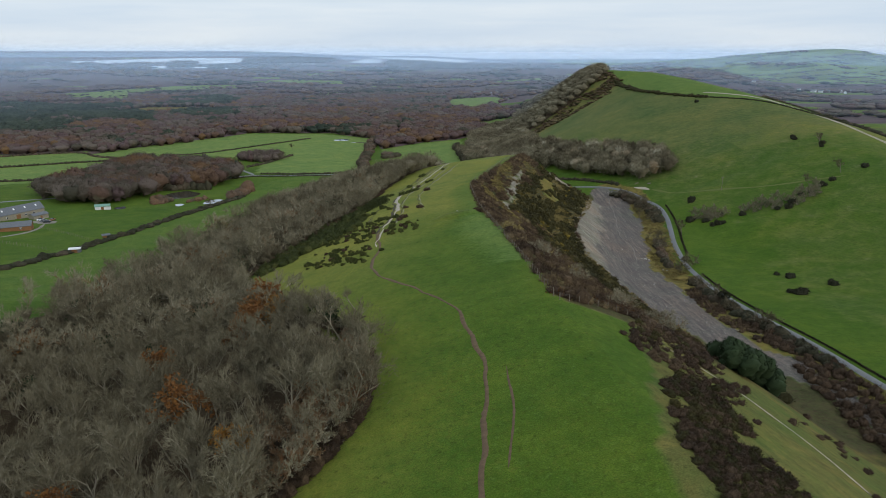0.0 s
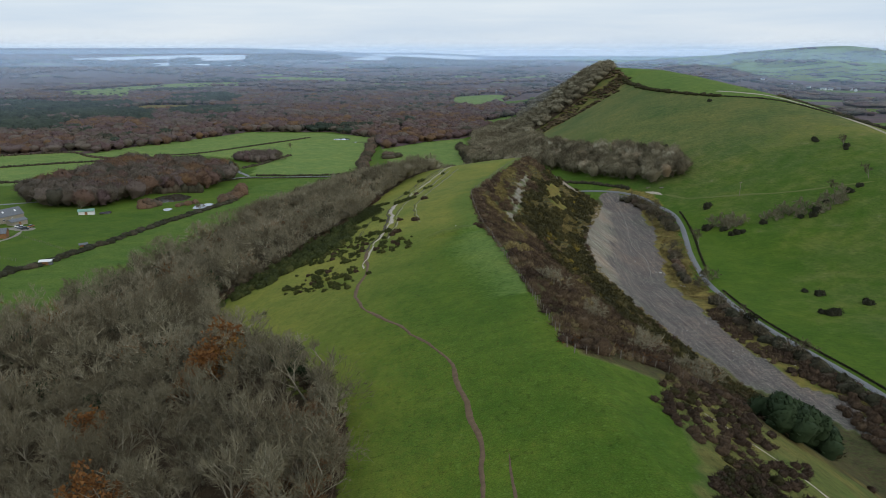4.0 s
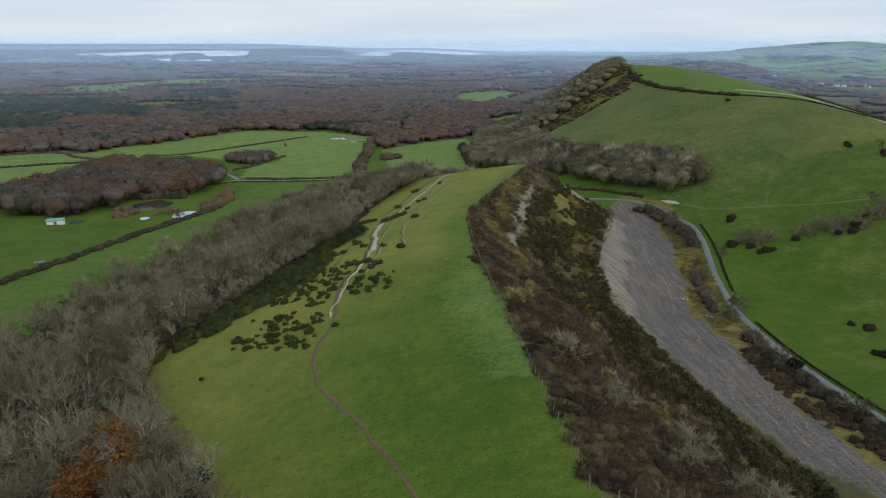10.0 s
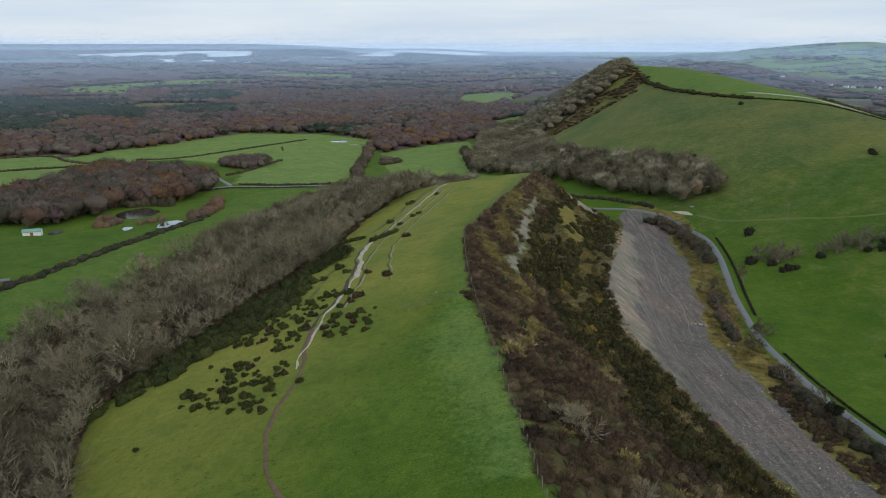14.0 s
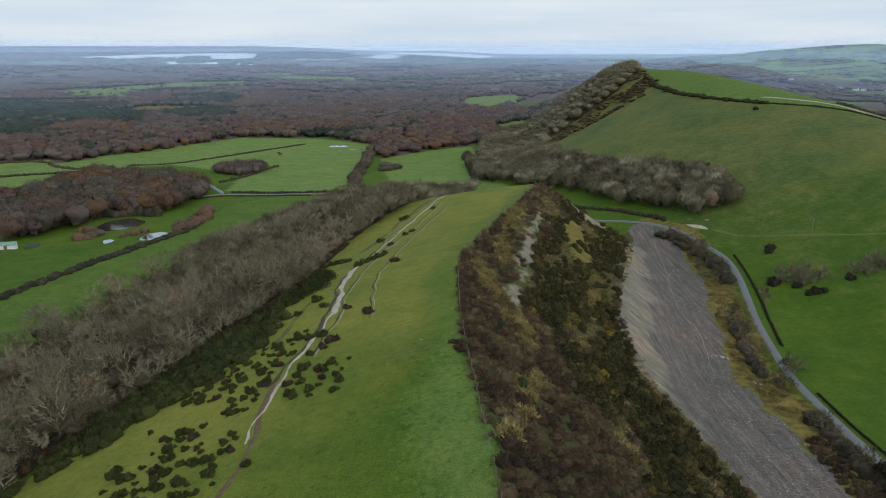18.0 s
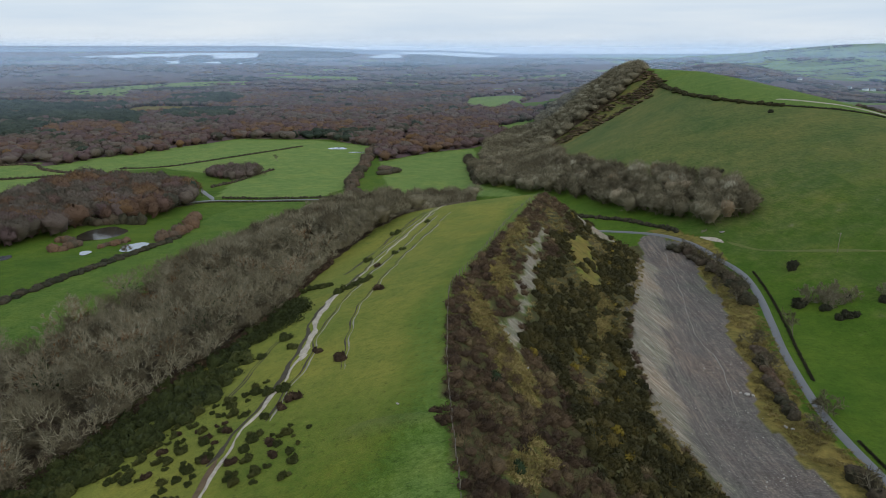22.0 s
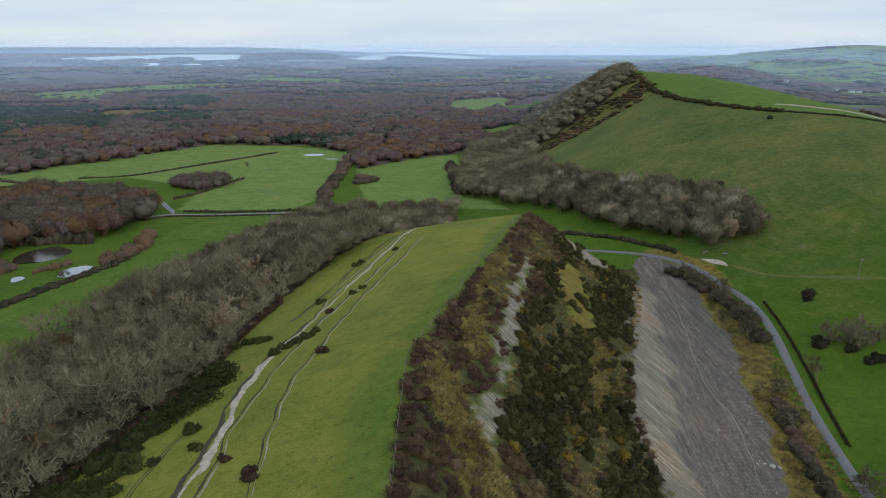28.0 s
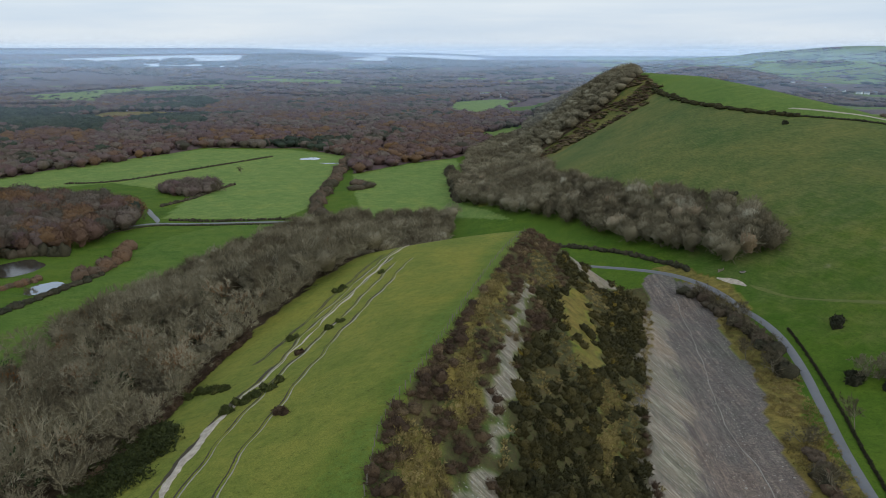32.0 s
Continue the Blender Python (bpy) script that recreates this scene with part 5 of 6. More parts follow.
x, y = scatter([(-2600, 3000), (-400, 3200), (700, 2900), (1100, 3300), (500, 4000), (-900, 3700), (-2600, 3500)], 46, 219, lambda x, y: drift(x, y, 120, 4) > 0.5)
wood_stuff("distant_woodland", "dark wooded bands on the hazy plain", x, y, 42, 9, 220, FARWOOD, tones(x, y, 150, 3, 0.0, 0.5, 0.1), 8, 5.0, dome=True)
x, y = scatter([(330, 600), (560, 520), (1500, 1300), (2300, 2300), (1000, 2200), (640, 1800), (330, 1300), (290, 900)], 24, 214, lambda x, y: ~patches(x, y) & (drift(x, y, 90, 3) > 0.45) & (to_line(x, y, HILL)[0] > 75))
wood_stuff("valley_woodland", "brown woods and hedges in the next valley", x, y, 20, 9, 215, FARWOOD, tones(x, y, 60, 2, 0.1, 0.7), 18, 2.6, dome=True)
x, y = scatter([(750, 2350), (2300, 2350), (2600, 3300), (1400, 3620), (800, 3600)], 11, 216, lambda x, y: (field_cell(x, y)[1] < 5.0) & (drift(x, y, 90, 6) > 0.38))
wood_stuff("range_hedges", "dark hedges round the fields of the far range", x, y, 11, 4, 217, FARWOOD, tones(x, y, 60, 2, 0.0, 0.4), 6, 2.0, dome=True)
x, y = scatter([(750, 2300), (2300, 2300), (2500, 3300), (1400, 3600), (800, 3500)], 30, 224, lambda x, y: drift(x, y, 120, 2.5) > 0.74)
wood_stuff("range_copses", "brown copses on the flank of the far range", x, y, 26, 10, 225, FARWOOD, tones(x, y, 60, 2, 0.1, 0.6), 8, 3.0, dome=True)
x, y = scatter([(-1200, 1600), (-300, 2000), (500, 2600), (500, 3000), (-500, 3200), (-1200, 2500)], 30, 226, lambda x, y: pasture(x, y) & (drift(x, y, 40, 3) > 0.52))
wood_stuff("pasture_scrub", "dark gorse dotted over the pale distant pasture", x, y, 8, 3.5, 227, FARWOOD, tones(x, y, 60, 3, 0.0, 0.3, 0.1), 12, 2.0, dome=True)
x, y = scatter([(-1900, 2000), (-950, 2000), (-900, 2900), (-1900, 2900)], 34, 222, lambda x, y: HEATH_AT(x, y) & (drift(x, y, 45, 3) > 0.66))
wood_stuff("heath_scrub", "purple-brown heather and low scrub on the distant heath", x, y, 30, 3, 223, FARWOOD, tones(x, y, 60, 3, 0.3, 1.0, 0.2), 12, 2.5, dome=True)

# ---- hedges and field boundaries ----
HEDGES = [
    ("hedge", "dark ditch hedge between the meadow and the farm", [(-190, 225), (-172, 268), (-170, 355), (-165, 427), (-157, 470), (-152, 505)], 4.5, 1.8, (0.0, 0.5)),
    ("hedge", "reddish willow thicket beside the pond", [(-158, 500), (-153, 520), (-160, 545), (-166, 560)], 8.0, 4.5, (0.7, 1.0)),
    ("hedge", "clipped dark hedge along the lane", [(x + 5, y - 6) for x, y in LANE[1:]], 1.8, 0.9, (0.1, 0.5)),
    ("hedge", "clipped dark hedge along the far side of the lane", [(x - 5, y + 4) for x, y in LANE[1:4]], 2.6, 1.6, (0.1, 0.5)),
    ("hedge", "clipped dark hedge along the field by the lane", [(-172, 640), (-140, 637), (-105, 644), (-60, 652)], 2.4, 1.5, (0.1, 0.5)),
    ("hedge", "broad brown hedgerow between two fields", [(-72, 652), (-84, 690), (-88, 790), (-93, 860), (-98, 955)], 10.0, 5.0, (0.4, 0.8)),
    ("hedge", "round brown thicket at the hedgerow", [(-62, 770), (-56, 790), (-66, 800)], 12.0, 5.0, (0.4, 0.7)),
    ("hedge", "thin broken hedge across the large field", [(-330, 790), (-289, 800), (-262, 850), (-222, 920), (-190, 975)], 2.6, 1.4, (0.1, 0.5)),
    ("hedge", "dark hedge below the copse", [(-200, 690), (-188, 720), (-184, 760), (-176, 790)], 3.0, 1.8, (0.2, 0.6)),
    ("hedge", "brown hedge along the small meadow", [(-520, 768), (-437, 826), (-400, 775), (-352, 757)], 3.4, 1.8, (0.3, 0.8)),
    ("hedge", "dark hedge between small meadows", [(-470, 672), (-397, 725), (-350, 748)], 3.0, 1.8, (0.1, 0.5)),
    ("hedge", "dark hedge near the farm", [(-480, 600), (-386, 584), (-340, 610)], 3.0, 1.8, (0.1, 0.5)),
    ("hedge", "tall edge of the field beside the hanging wood", [(26, 700), (24, 780), (16, 885)], 9.0, 6.0, (0.3, 0.6)),
    ("hedge", "dark clipped hedge along the lane in the gap", [(62, 548), (88, 520), (103, 505), (113, 488), (124, 470)], 2.6, 1.6, (0.1, 0.5)),
    ("hedge", "low dark bank hedge beside the valley road", [(138, 410), (135.5, 388), (130, 360), (124.5, 340), (119.5, 318)], 0.6, 0.45, (0.0, 0.4)),
    ("hedge", "dark brown hedge along the valley road", [(115, 285), (113, 254), (114.5, 225), (118.6, 194), (119.5, 160), (124, 120)], 0.45, 0.3, (0.0, 0.4)),
    ("hedge", "brown thicket between the quarry and the road", [(119, 452), (125, 432), (127, 405), (124, 380)], 6.0, 3.0, (0.2, 0.75)),
    ("hedge", "brown thicket between the quarry and the road", [(112, 340), (107, 318), (104, 296)], 4.0, 1.8, (0.3, 0.8)),
    ("hedge", "brown bramble thicket beside the road", [(105, 268), (104, 245), (105.5, 222), (109, 197), (110, 172)], 4.5, 2.4, (0.1, 0.6)),
    ("hilltop_hedge", "dark gorse hedge along the brow of the hill", [(224, 905), (220, 860), (218, 817), (217, 768), (223, 705)], 5.5, 2.0, (0.0, 0.35)),
    ("hilltop_hedge", "dark gorse hedge along the brow of the hill", [(223, 705), (228, 675), (234, 648), (241, 633)], 4.5, 1.7, (0.0, 0.35)),
    ("hilltop_hedge", "low dark hedge along the brow of the hill", [(241, 633), (252, 611), (263, 591), (272, 571), (279, 538), (287, 490), (300, 440)], 1.6, 0.9, (0.0, 0.4)),
    ("hilltop_hedge", "brown hedge behind the hill track", [(288, 622), (301, 585), (304, 537), (305, 501), (300, 461), (298, 430)], 4.0, 1.6, (0.1, 0.7)),
]
for k, (name, label, line, width, high, tone) in enumerate(HEDGES):
    hedge(name, label, line, width, high, GORSE if "gorse" in label else HEDGE, tone, 300 + k, 3.0, max(0.4, high * 0.3), "hedge", 46 if width < 3.5 else 95)

# ---- single trees and bushes ----
t1, c1 = bare_tree(150, 6.0, 1.2, TWIGS, 0.12, 5, (15, 6, 6, 4), False, (0.1, 0.07, 0.055, 0.045))
t2, c2 = bare_tree(151, 8.0, 0.9, TWIGS, 0.10, 1, (8, 6, 6, 4), False, (0.1, 0.07, 0.055, 0.045))
t3, c3 = bare_tree(152, 5.0, 1.1, HEDGE, 0.1, 2, (7, 6, 6, 5), True)
FIELD = {0: (("trunk", t1), ("crown", c1)), 1: (("trunk", t2), ("crown", c2)), 2: (("trunk", t3), ("crown", c3)), 3: (("foliage", bush_mesh(153, HEDGE, 0.1, 420, 0.22)),)}
FIELD_LABELS = {0: "many-stemmed leafless thorn in the meadow", 1: "single leafless tree with a thin grey crown", 2: "dark ivy-covered thorn tree", 3: "low dark bramble bush on the grass"}
stand("meadow_tree", FIELD, [(205, 374, 1), (105, 240, 1), (106, 237, 2), (224, 378, 1), (238, 430, 1), (118, 395, 1), (126, 410, 0), (128, 425, 0), (124, 440, 0), (121, 447, 0), (126, 432, 0), (125, 418, 0), (127, 402, 0), (124, 392, 0), (122, 384, 0), (112, 345, 0), (109, 325, 0), (107, 290, 0), (105, 262, 0), (104, 230, 0), (107, 212, 0), (128, 350, 1), (115, 300, 0), (-235, 452, 1), (-165, 470, 0), (-188, 852, 1), (-150, 1020, 0), (20, 830, 1), (26, 800, 1), (-238, 560, 1)], FIELD_LABELS, "tree", "trees of meadow and roadside", 154, 0.9, 1.3)
t4, c4 = bare_tree(157, 5.0, 1.3, TWIGS, 0.45, 5, (15, 6, 6, 5), False, (0.1, 0.07, 0.055, 0.045))
THORN = {0: (("trunk", t4), ("crown", c4))}
stand("meadow_thorn", THORN, [(x, y, 0) for x, y in ((144, 374), (149, 372), (153, 376), (156, 370), (150, 368), (168, 368), (172, 364), (176, 370), (181, 361), (186, 366), (191, 358), (197, 368), (203, 362), (207, 370), (179, 366), (199, 361))], {0: "broad grey leafless thorn thicket on the meadow"}, "shrub", "thorn thickets of the meadow", 158, 1.1, 1.6)
stand("meadow_bush", FIELD, [(151, 404, 3), (152, 406, 3), (140, 372, 3), (146, 366, 3), (150, 357, 3), (152, 357, 3), (157, 372, 3), (165, 363, 3), (181, 358, 3), (186, 356, 3), (190, 360, 3), (197, 366, 3), (202, 366, 3), (210, 369, 3), (216, 372, 3), (236, 377, 3), (233, 453, 3), (234, 456, 3), (240, 430, 3), (146, 281, 3), (149, 276, 3), (139, 254, 3), (141, 252, 3), (143, 253, 3), (160, 262, 3), (163, 536, 3), (166, 534, 3), (228, 622, 3), (237, 645, 3), (233, 451, 3), (237, 425, 3), (141, 376, 3), (142, 374, 3), (150, 358, 3), (147, 357, 3)], FIELD_LABELS, "bush", "bushes of the meadow", 155, 1.3, 2.7)
x, y = scatter([(-226, 748), (-192, 728), (-178, 760), (-196, 792), (-230, 778)], 6.5, 161)
wood_stuff("copse", "rounded leafless copse in the pale field", x, y, 6.5, 9, 162, FARWOOD, tones(x, y, 12, 3, 0.3, 0.6, 0.1), 230, 1.1, dome=True)
wood_stuff("evergreen_oaks", "dark evergreen oaks at the bend of the lane", np.array([-203.0, -210.0, -199.0]), np.array([636.0, 640.0, 645.0]), 9, 14, 163, PINE, np.array([0.1, 0.2, 0.15]), 230, 1.1, dome=True)
cop = [(-190, 745, 0), (-184, 752, 1), (-196, 756, 0), (-188, 762, 0), (-178, 758, 0), (-181, 768, 1), (-192, 770, 0)]
stand("copse_tree", FIELD, cop, FIELD_LABELS, "tree", "trees of the copse in the field", 156, 1.0, 1.3)


# ---- built things ----
def part(name, bm, mat, parent, label=""):
    me = bpy.data.meshes.new(name)
    bm.to_mesh(me)
    bm.free()
    me.materials.append(mat)
    ob = new(name, me)
    ob.parent = parent
    if label:
        ob["label"] = label
    return ob


def box(size, at=(0, 0, 0), turn=0.0, bevel=0.0):
    bm = bmesh.new()
    bmesh.ops.create_cube(bm, size=1, matrix=pose(*at, 0, 0, turn) @ Matrix.Diagonal((*size, 1)))
    if bevel:
        bmesh.ops.bevel(bm, geom=bm.edges[:], offset=bevel, segments=1, affect="EDGES")
    return bm


def thing(name, x, y, turn, label, category, group="", lift=0.0, kind=""):
    root = new(name)
    root.matrix_basis = pose(x, y, float(terrain(x, y)) + lift, 0, 0, turn)
    return tagged(root, label, category, group, kind)


def gable(length, width, eaves, ridge):
    """Walls with gables, the long side along x."""
    bm = bmesh.new()
    a, b = length / 2, width / 2
    v = [bm.verts.new(p) for p in ((-a, -b, -1), (a, -b, -1), (a, b, -1), (-a, b, -1), (-a, -b, eaves), (a, -b, eaves), (a, b, eaves), (-a, b, eaves), (-a, 0, ridge), (a, 0, ridge))]
    for f in ((0, 1, 5, 4), (2, 3, 7, 6), (1, 2, 6, 9, 5), (3, 0, 4, 8, 7), (3, 2, 1, 0), (4, 5, 9, 8), (6, 7, 8, 9)):
        bm.faces.new([v[k] for k in f])
    return bm


def roof_side(length, width, eaves, ridge, side, thick=0.18, over=0.4):
    slope = math.atan2(ridge - eaves, width / 2)
    run = math.hypot(ridge - eaves, width / 2) + over
    bm = bmesh.new()
    m = Matrix.Translation((0, 0, ridge + 0.1)) @ Matrix.Rotation(-side * slope, 4, "X") @ Matrix.Translation((0, side * run / 2, 0))
    bmesh.ops.create_cube(bm, size=1, matrix=m @ Matrix.Diagonal((length + 2 * over, run, thick, 1)))
    return bm


def building(name, x, y, turn, size, walls, roof, label, category, openings=(), skylights=0, group="", chimney=False):
    length, width, eaves, ridge = size
    root = thing(name, x, y, turn, label, category, group)
    part("wall", gable(*size), walls, root)
    for side in (-1, 1):
        r = part("roof", roof_side(*size, side), roof, root)
        if skylights and side < 0:
            for k in range(skylights):
                slope = math.atan2(ridge - eaves, width / 2)
                bm = bmesh.new()
                m = Matrix.Translation((0, 0, ridge + 0.2)) @ Matrix.Rotation(slope, 4, "X") @ Matrix.Translation((length * ((k + 0.5) / skylights - 0.5), -width * 0.28, 0.03))
                bmesh.ops.create_cube(bm, size=1, matrix=m @ Matrix.Diagonal((1.0, 1.3, 0.1, 1)))
                part("skylight", bm, WHITE, root, "pale skylight")
    for kind, at, w, h, sill in openings:
        for side in (-1, 1):
            front = side * (width / 2 + 0.02)
            frame_of = part(kind, box((w, 0.12, h), (at, front, sill + h / 2)), WHITE if kind == "window" else TIMBER, root)
            if kind == "window":
                for k in (-1, 1):
                    part("pane", box((w * 0.4, 0.04, h * 0.8), (at + k * w * 0.23, front + side * 0.06, sill + h / 2)), PANE, frame_of, "dark glass pane")
            else:
                part("door_handle", box((0.12, 0.08, 0.12), (at + w * 0.4, front + side * 0.09, sill + h * 0.5)), WIRE, frame_of, "grey metal handle")
    if chimney:
        part("chimney", box((0.7, 0.6, 1.6), (length * 0.35, 0, ridge + 0.5)), STONE, root)
    return root


OPEN = [("window", -18 + 5.2 * k, 1.1, 1.2, 1.2) for k in range(4)] + [("door", 4.5, 2.6, 2.6, 0.0), ("window", 9, 1.1, 1.2, 1.2), ("window", 14, 1.1, 1.2, 1.2)]
building("stone_barn", -267, 404, 62, (42, 9, 3.6, 7.2), STONE, SLATE, "long converted stone barn with a grey slate roof", "barn", OPEN, 6)
building("stone_barn", -288, 388, -28, (26, 9, 3.6, 7.2), STONE, SLATE, "stone barn wing with a grey slate roof", "barn", OPEN[2:5], 3)
building("timber_barn", -242, 363, 22, (26, 8, 2.6, 4.6), TIMBER, SLATE, "low timber barn with a slate roof", "barn", [("door", -6, 3, 2.2, 0), ("door", 2, 3, 2.2, 0), ("window", 8, 1.2, 1.0, 1.0)])
building("outbuilding", -250, 408, 62, (9, 6, 2.6, 3.6), STONE, SLATE, "small grey outbuilding beside the yard", "outbuilding", [("door", 0, 1.2, 2.0, 0)])
building("outbuilding", -229, 446, 20, (9, 5, 2.4, 3.4), WHITE, GREENSHEET, "small shelter with a green and white roof", "shelter", [("door", 0, 1.6, 2.0, 0)])
building("field_shelter", -169, 299, 14, (4.4, 3.0, 1.8, 2.2), SLATE, WHITE, "white-roofed field shelter on the grass", "shelter", [("door", 0, 2.4, 1.8, 0)])
building("feed_store", -176, 342, 30, (3.4, 2.0, 1.3, 1.8), TIMBER, SLATE, "small wooden feed store beside the hedge", "feed store", [("door", 0, 1.0, 1.1, 0)])
building("long_shed", -655, 1593, 4, (26, 8, 3, 4.5), WHITE, GREENSHEET, "long white shed among the distant trees", "shed", [("door", k * 9 - 18, 4, 3.5, 0) for k in range(5)])
g = random.Random(400)
COTTAGES = [(77 + 13 * k + g.uniform(-8, 8), 1995 + g.uniform(-5, 100)) for k in range(7)] + [(905 + 32 * k + g.uniform(-15, 15), 2040 + 6 * k + g.uniform(-30, 30)) for k in range(12)] + [(1330 + 40 * k, 2080 + g.uniform(-40, 40)) for k in range(5)]
for k, (x, y) in enumerate(COTTAGES):
    building("cottage", x, y, g.uniform(0, 180), (g.uniform(11, 16), 7, 4.6, 7.8), WHITE if k % 3 else STONE, SLATE, "distant white cottage with a slate roof" if k % 3 else "distant stone cottage with a slate roof", "cottage", [("window", -3, 1.2, 1.2, 1.2), ("window", 3, 1.2, 1.2, 1.2), ("door", 0, 1.0, 2.0, 0)], 0, "cottages of the distant villages", True)
yard = [(-256, 388), (-244, 396), (-236, 394), (-230, 386)]
lay("farmyard", "pale concrete and gravel farmyard", yard, 13, CONCRETE, "yard", lift=0.15, ragged=0.2, step=2)
lay("farm_drive", "pale gravel farm drive", [(-234, 386), (-228, 372), (-226, 356), (-232, 340)], 3, CONCRETE, "drive", lift=0.12, ragged=0.3, step=2)


def vehicle(x, y, turn, mat, label):
    root = thing("car", x, y, turn, label, "car", "vehicles in the farmyard", 0.15)
    part("body", box((4.2, 1.75, 0.7), (0, 0, 0.65), bevel=0.15), mat, root)
    part("cabin", box((2.2, 1.6, 0.6), (-0.1, 0, 1.25), bevel=0.2), PANE, root)
    for wx in (-1.3, 1.3):
        for wy in (-0.85, 0.85):
            bm = bmesh.new()
            bmesh.ops.create_cone(bm, cap_ends=True, segments=12, radius1=0.32, radius2=0.32, depth=0.22, matrix=pose(wx, wy, 0.32, 90))
            wheel = part("wheel", bm, PANE, root)
            bm = bmesh.new()
            bmesh.ops.create_cone(bm, cap_ends=True, segments=10, radius1=0.19, radius2=0.17, depth=0.25, matrix=pose(wx, wy, 0.32, 90))
            part("rim", bm, WIRE, wheel, "grey metal rim")


for x, y, turn, mat, label in ((-243, 398, 30, WHITE, "white car parked in the farmyard"), (-239, 394, 60, SLATE, "grey car parked in the farmyard"), (-235, 391, 20, PANE, "dark car parked in the farmyard"), (-236, 398, 80, TIMBER, "red-brown car parked in the farmyard")):
    vehicle(x, y, turn, mat, label)


# ---- the fence along the crest ----
def fence(name, label, line, gap, seed):
    g = random.Random(seed)
    p = smooth_line(line, gap)
    root = thing(name, *map(float, p[0]), 0, label, "fence")
    base = root.matrix_basis.translation.copy()
    z = terrain(p[:, 0], p[:, 1])
    posts = []
    bm = bmesh.new()
    bmesh.ops.create_cone(bm, cap_ends=True, segments=6, radius1=0.075, radius2=0.065, depth=1.9, matrix=Matrix.Translation((0, 0, 0.45)))
    post = bpy.data.meshes.new("post")
    bm.to_mesh(post)
    bm.free()
    post.materials.append(WOOD)
    for (x, y), h in zip(p, z):
        ob = new("post", post)
        ob.parent = root
        ob.location = Vector((x, y, h)) - base
        ob.rotation_euler = (g.gauss(0, 0.05), g.gauss(0, 0.05), g.uniform(0, 3))
        s = g.uniform(0.9, 1.1) * (1.25 if g.random() < 0.1 else 1)
        ob.scale = (s, s, s)
    for high in (0.35, 0.7, 1.05, 1.25):
        V, F = [], []
        for k in range(len(p)):
            for dz in (-0.011, 0.011):
                V.append((p[k][0] - base.x, p[k][1] - base.y, z[k] - base.z + high + dz * 0.35))
            for dx in (0.006,):
                V.append((p[k][0] - base.x + dx, p[k][1] - base.y, z[k] - base.z + high))
        for k in range(len(p) - 1):
            for j in range(3):
                F.append((3 * k + j, 3 * k + (j + 1) % 3, 3 * k + 3 + (j + 1) % 3, 3 * k + 3 + j))
        me = bpy.data.meshes.new("wire")
        fill_mesh(me, np.array(V), np.array(F))
        me.materials.append(WIRE)
        w = new("wire", me)
        w.parent = root
    return root


fence("wire_fence", "weathered post and wire fence along the ridge crest", [(22, 119), (21, 121), (19, 149), (17, 172), (14, 212), (12, 240), (11.5, 281)], 2.4, 1)
fence("wire_fence", "weathered post and wire fence above the quarry", [(11.5, 281), (13, 292), (16, 300), (34, 388), (49, 434)], 2.6, 2)
fence("wire_fence", "weathered post and wire fence down the boundary", [(22, 119), (29, 123), (37, 127), (45, 126)], 2.4, 3)
fence("paddock_fence", "wooden paddock fence near the farm", [(-228, 372), (-200, 350), (-178, 330)], 3.0, 4)
fence("paddock_fence", "wooden paddock fence across the farm meadow", [(-250, 340), (-215, 322), (-185, 305)], 3.0, 5)

pole = thing("telegraph_pole", 170, 407, 0, "wooden telegraph pole in the meadow", "pole")
bm = bmesh.new()
bmesh.ops.create_cone(bm, cap_ends=True, segments=8, radius1=0.17, radius2=0.12, depth=9.0, matrix=Matrix.Translation((0, 0, 3.9)))
part("shaft", bm, BARK, pole)
part("crossarm", box((1.6, 0.1, 0.12), (0, 0.14, 7.8)), WOOD, pole)
for k in (-0.6, 0.6):
    part("insulator", box((0.09, 0.09, 0.18), (k, 0.14, 7.95)), WHITE, pole)

gate = thing("field_gate", 134, 462, 35, "pale wooden field gate standing open", "gate")
for k in range(5):
    part("bar", box((3.4, 0.06, 0.1), (0, 0, 0.25 + 0.22 * k)), WOOD, gate)
for k in (-1.75, 1.75):
    part("post", box((0.18, 0.18, 1.6), (k, 0, 0.7)), WOOD, gate)
part("brace", box((3.5, 0.05, 0.09), (0, 0.05, 0.7), 0), WOOD, gate)
trough = thing("water_trough", 141, 457, 20, "pale concrete water trough on trodden ground", "trough")
part("basin", box((2.6, 1.0, 0.6), (0, 0, 0.3), bevel=0.06), CONCRETE, trough)
part("water", box((2.2, 0.7, 0.04), (0, 0, 0.61)), WATER, trough)


# ---- stones ----
def rock_mesh(seed, mat):
    g = random.Random(seed)
    bm = bmesh.new()
    bmesh.ops.create_icosphere(bm, subdivisions=1, radius=1)
    for v in bm.verts:
        v.co *= g.uniform(0.7, 1.15)
        v.co.z *= 0.6
    me = bpy.data.meshes.new("stone")
    bm.to_mesh(me)
    bm.free()
    me.materials.append(mat)
    return me


STONES = [rock_mesh(k, ROCK) for k in range(4)]
g = random.Random(500)
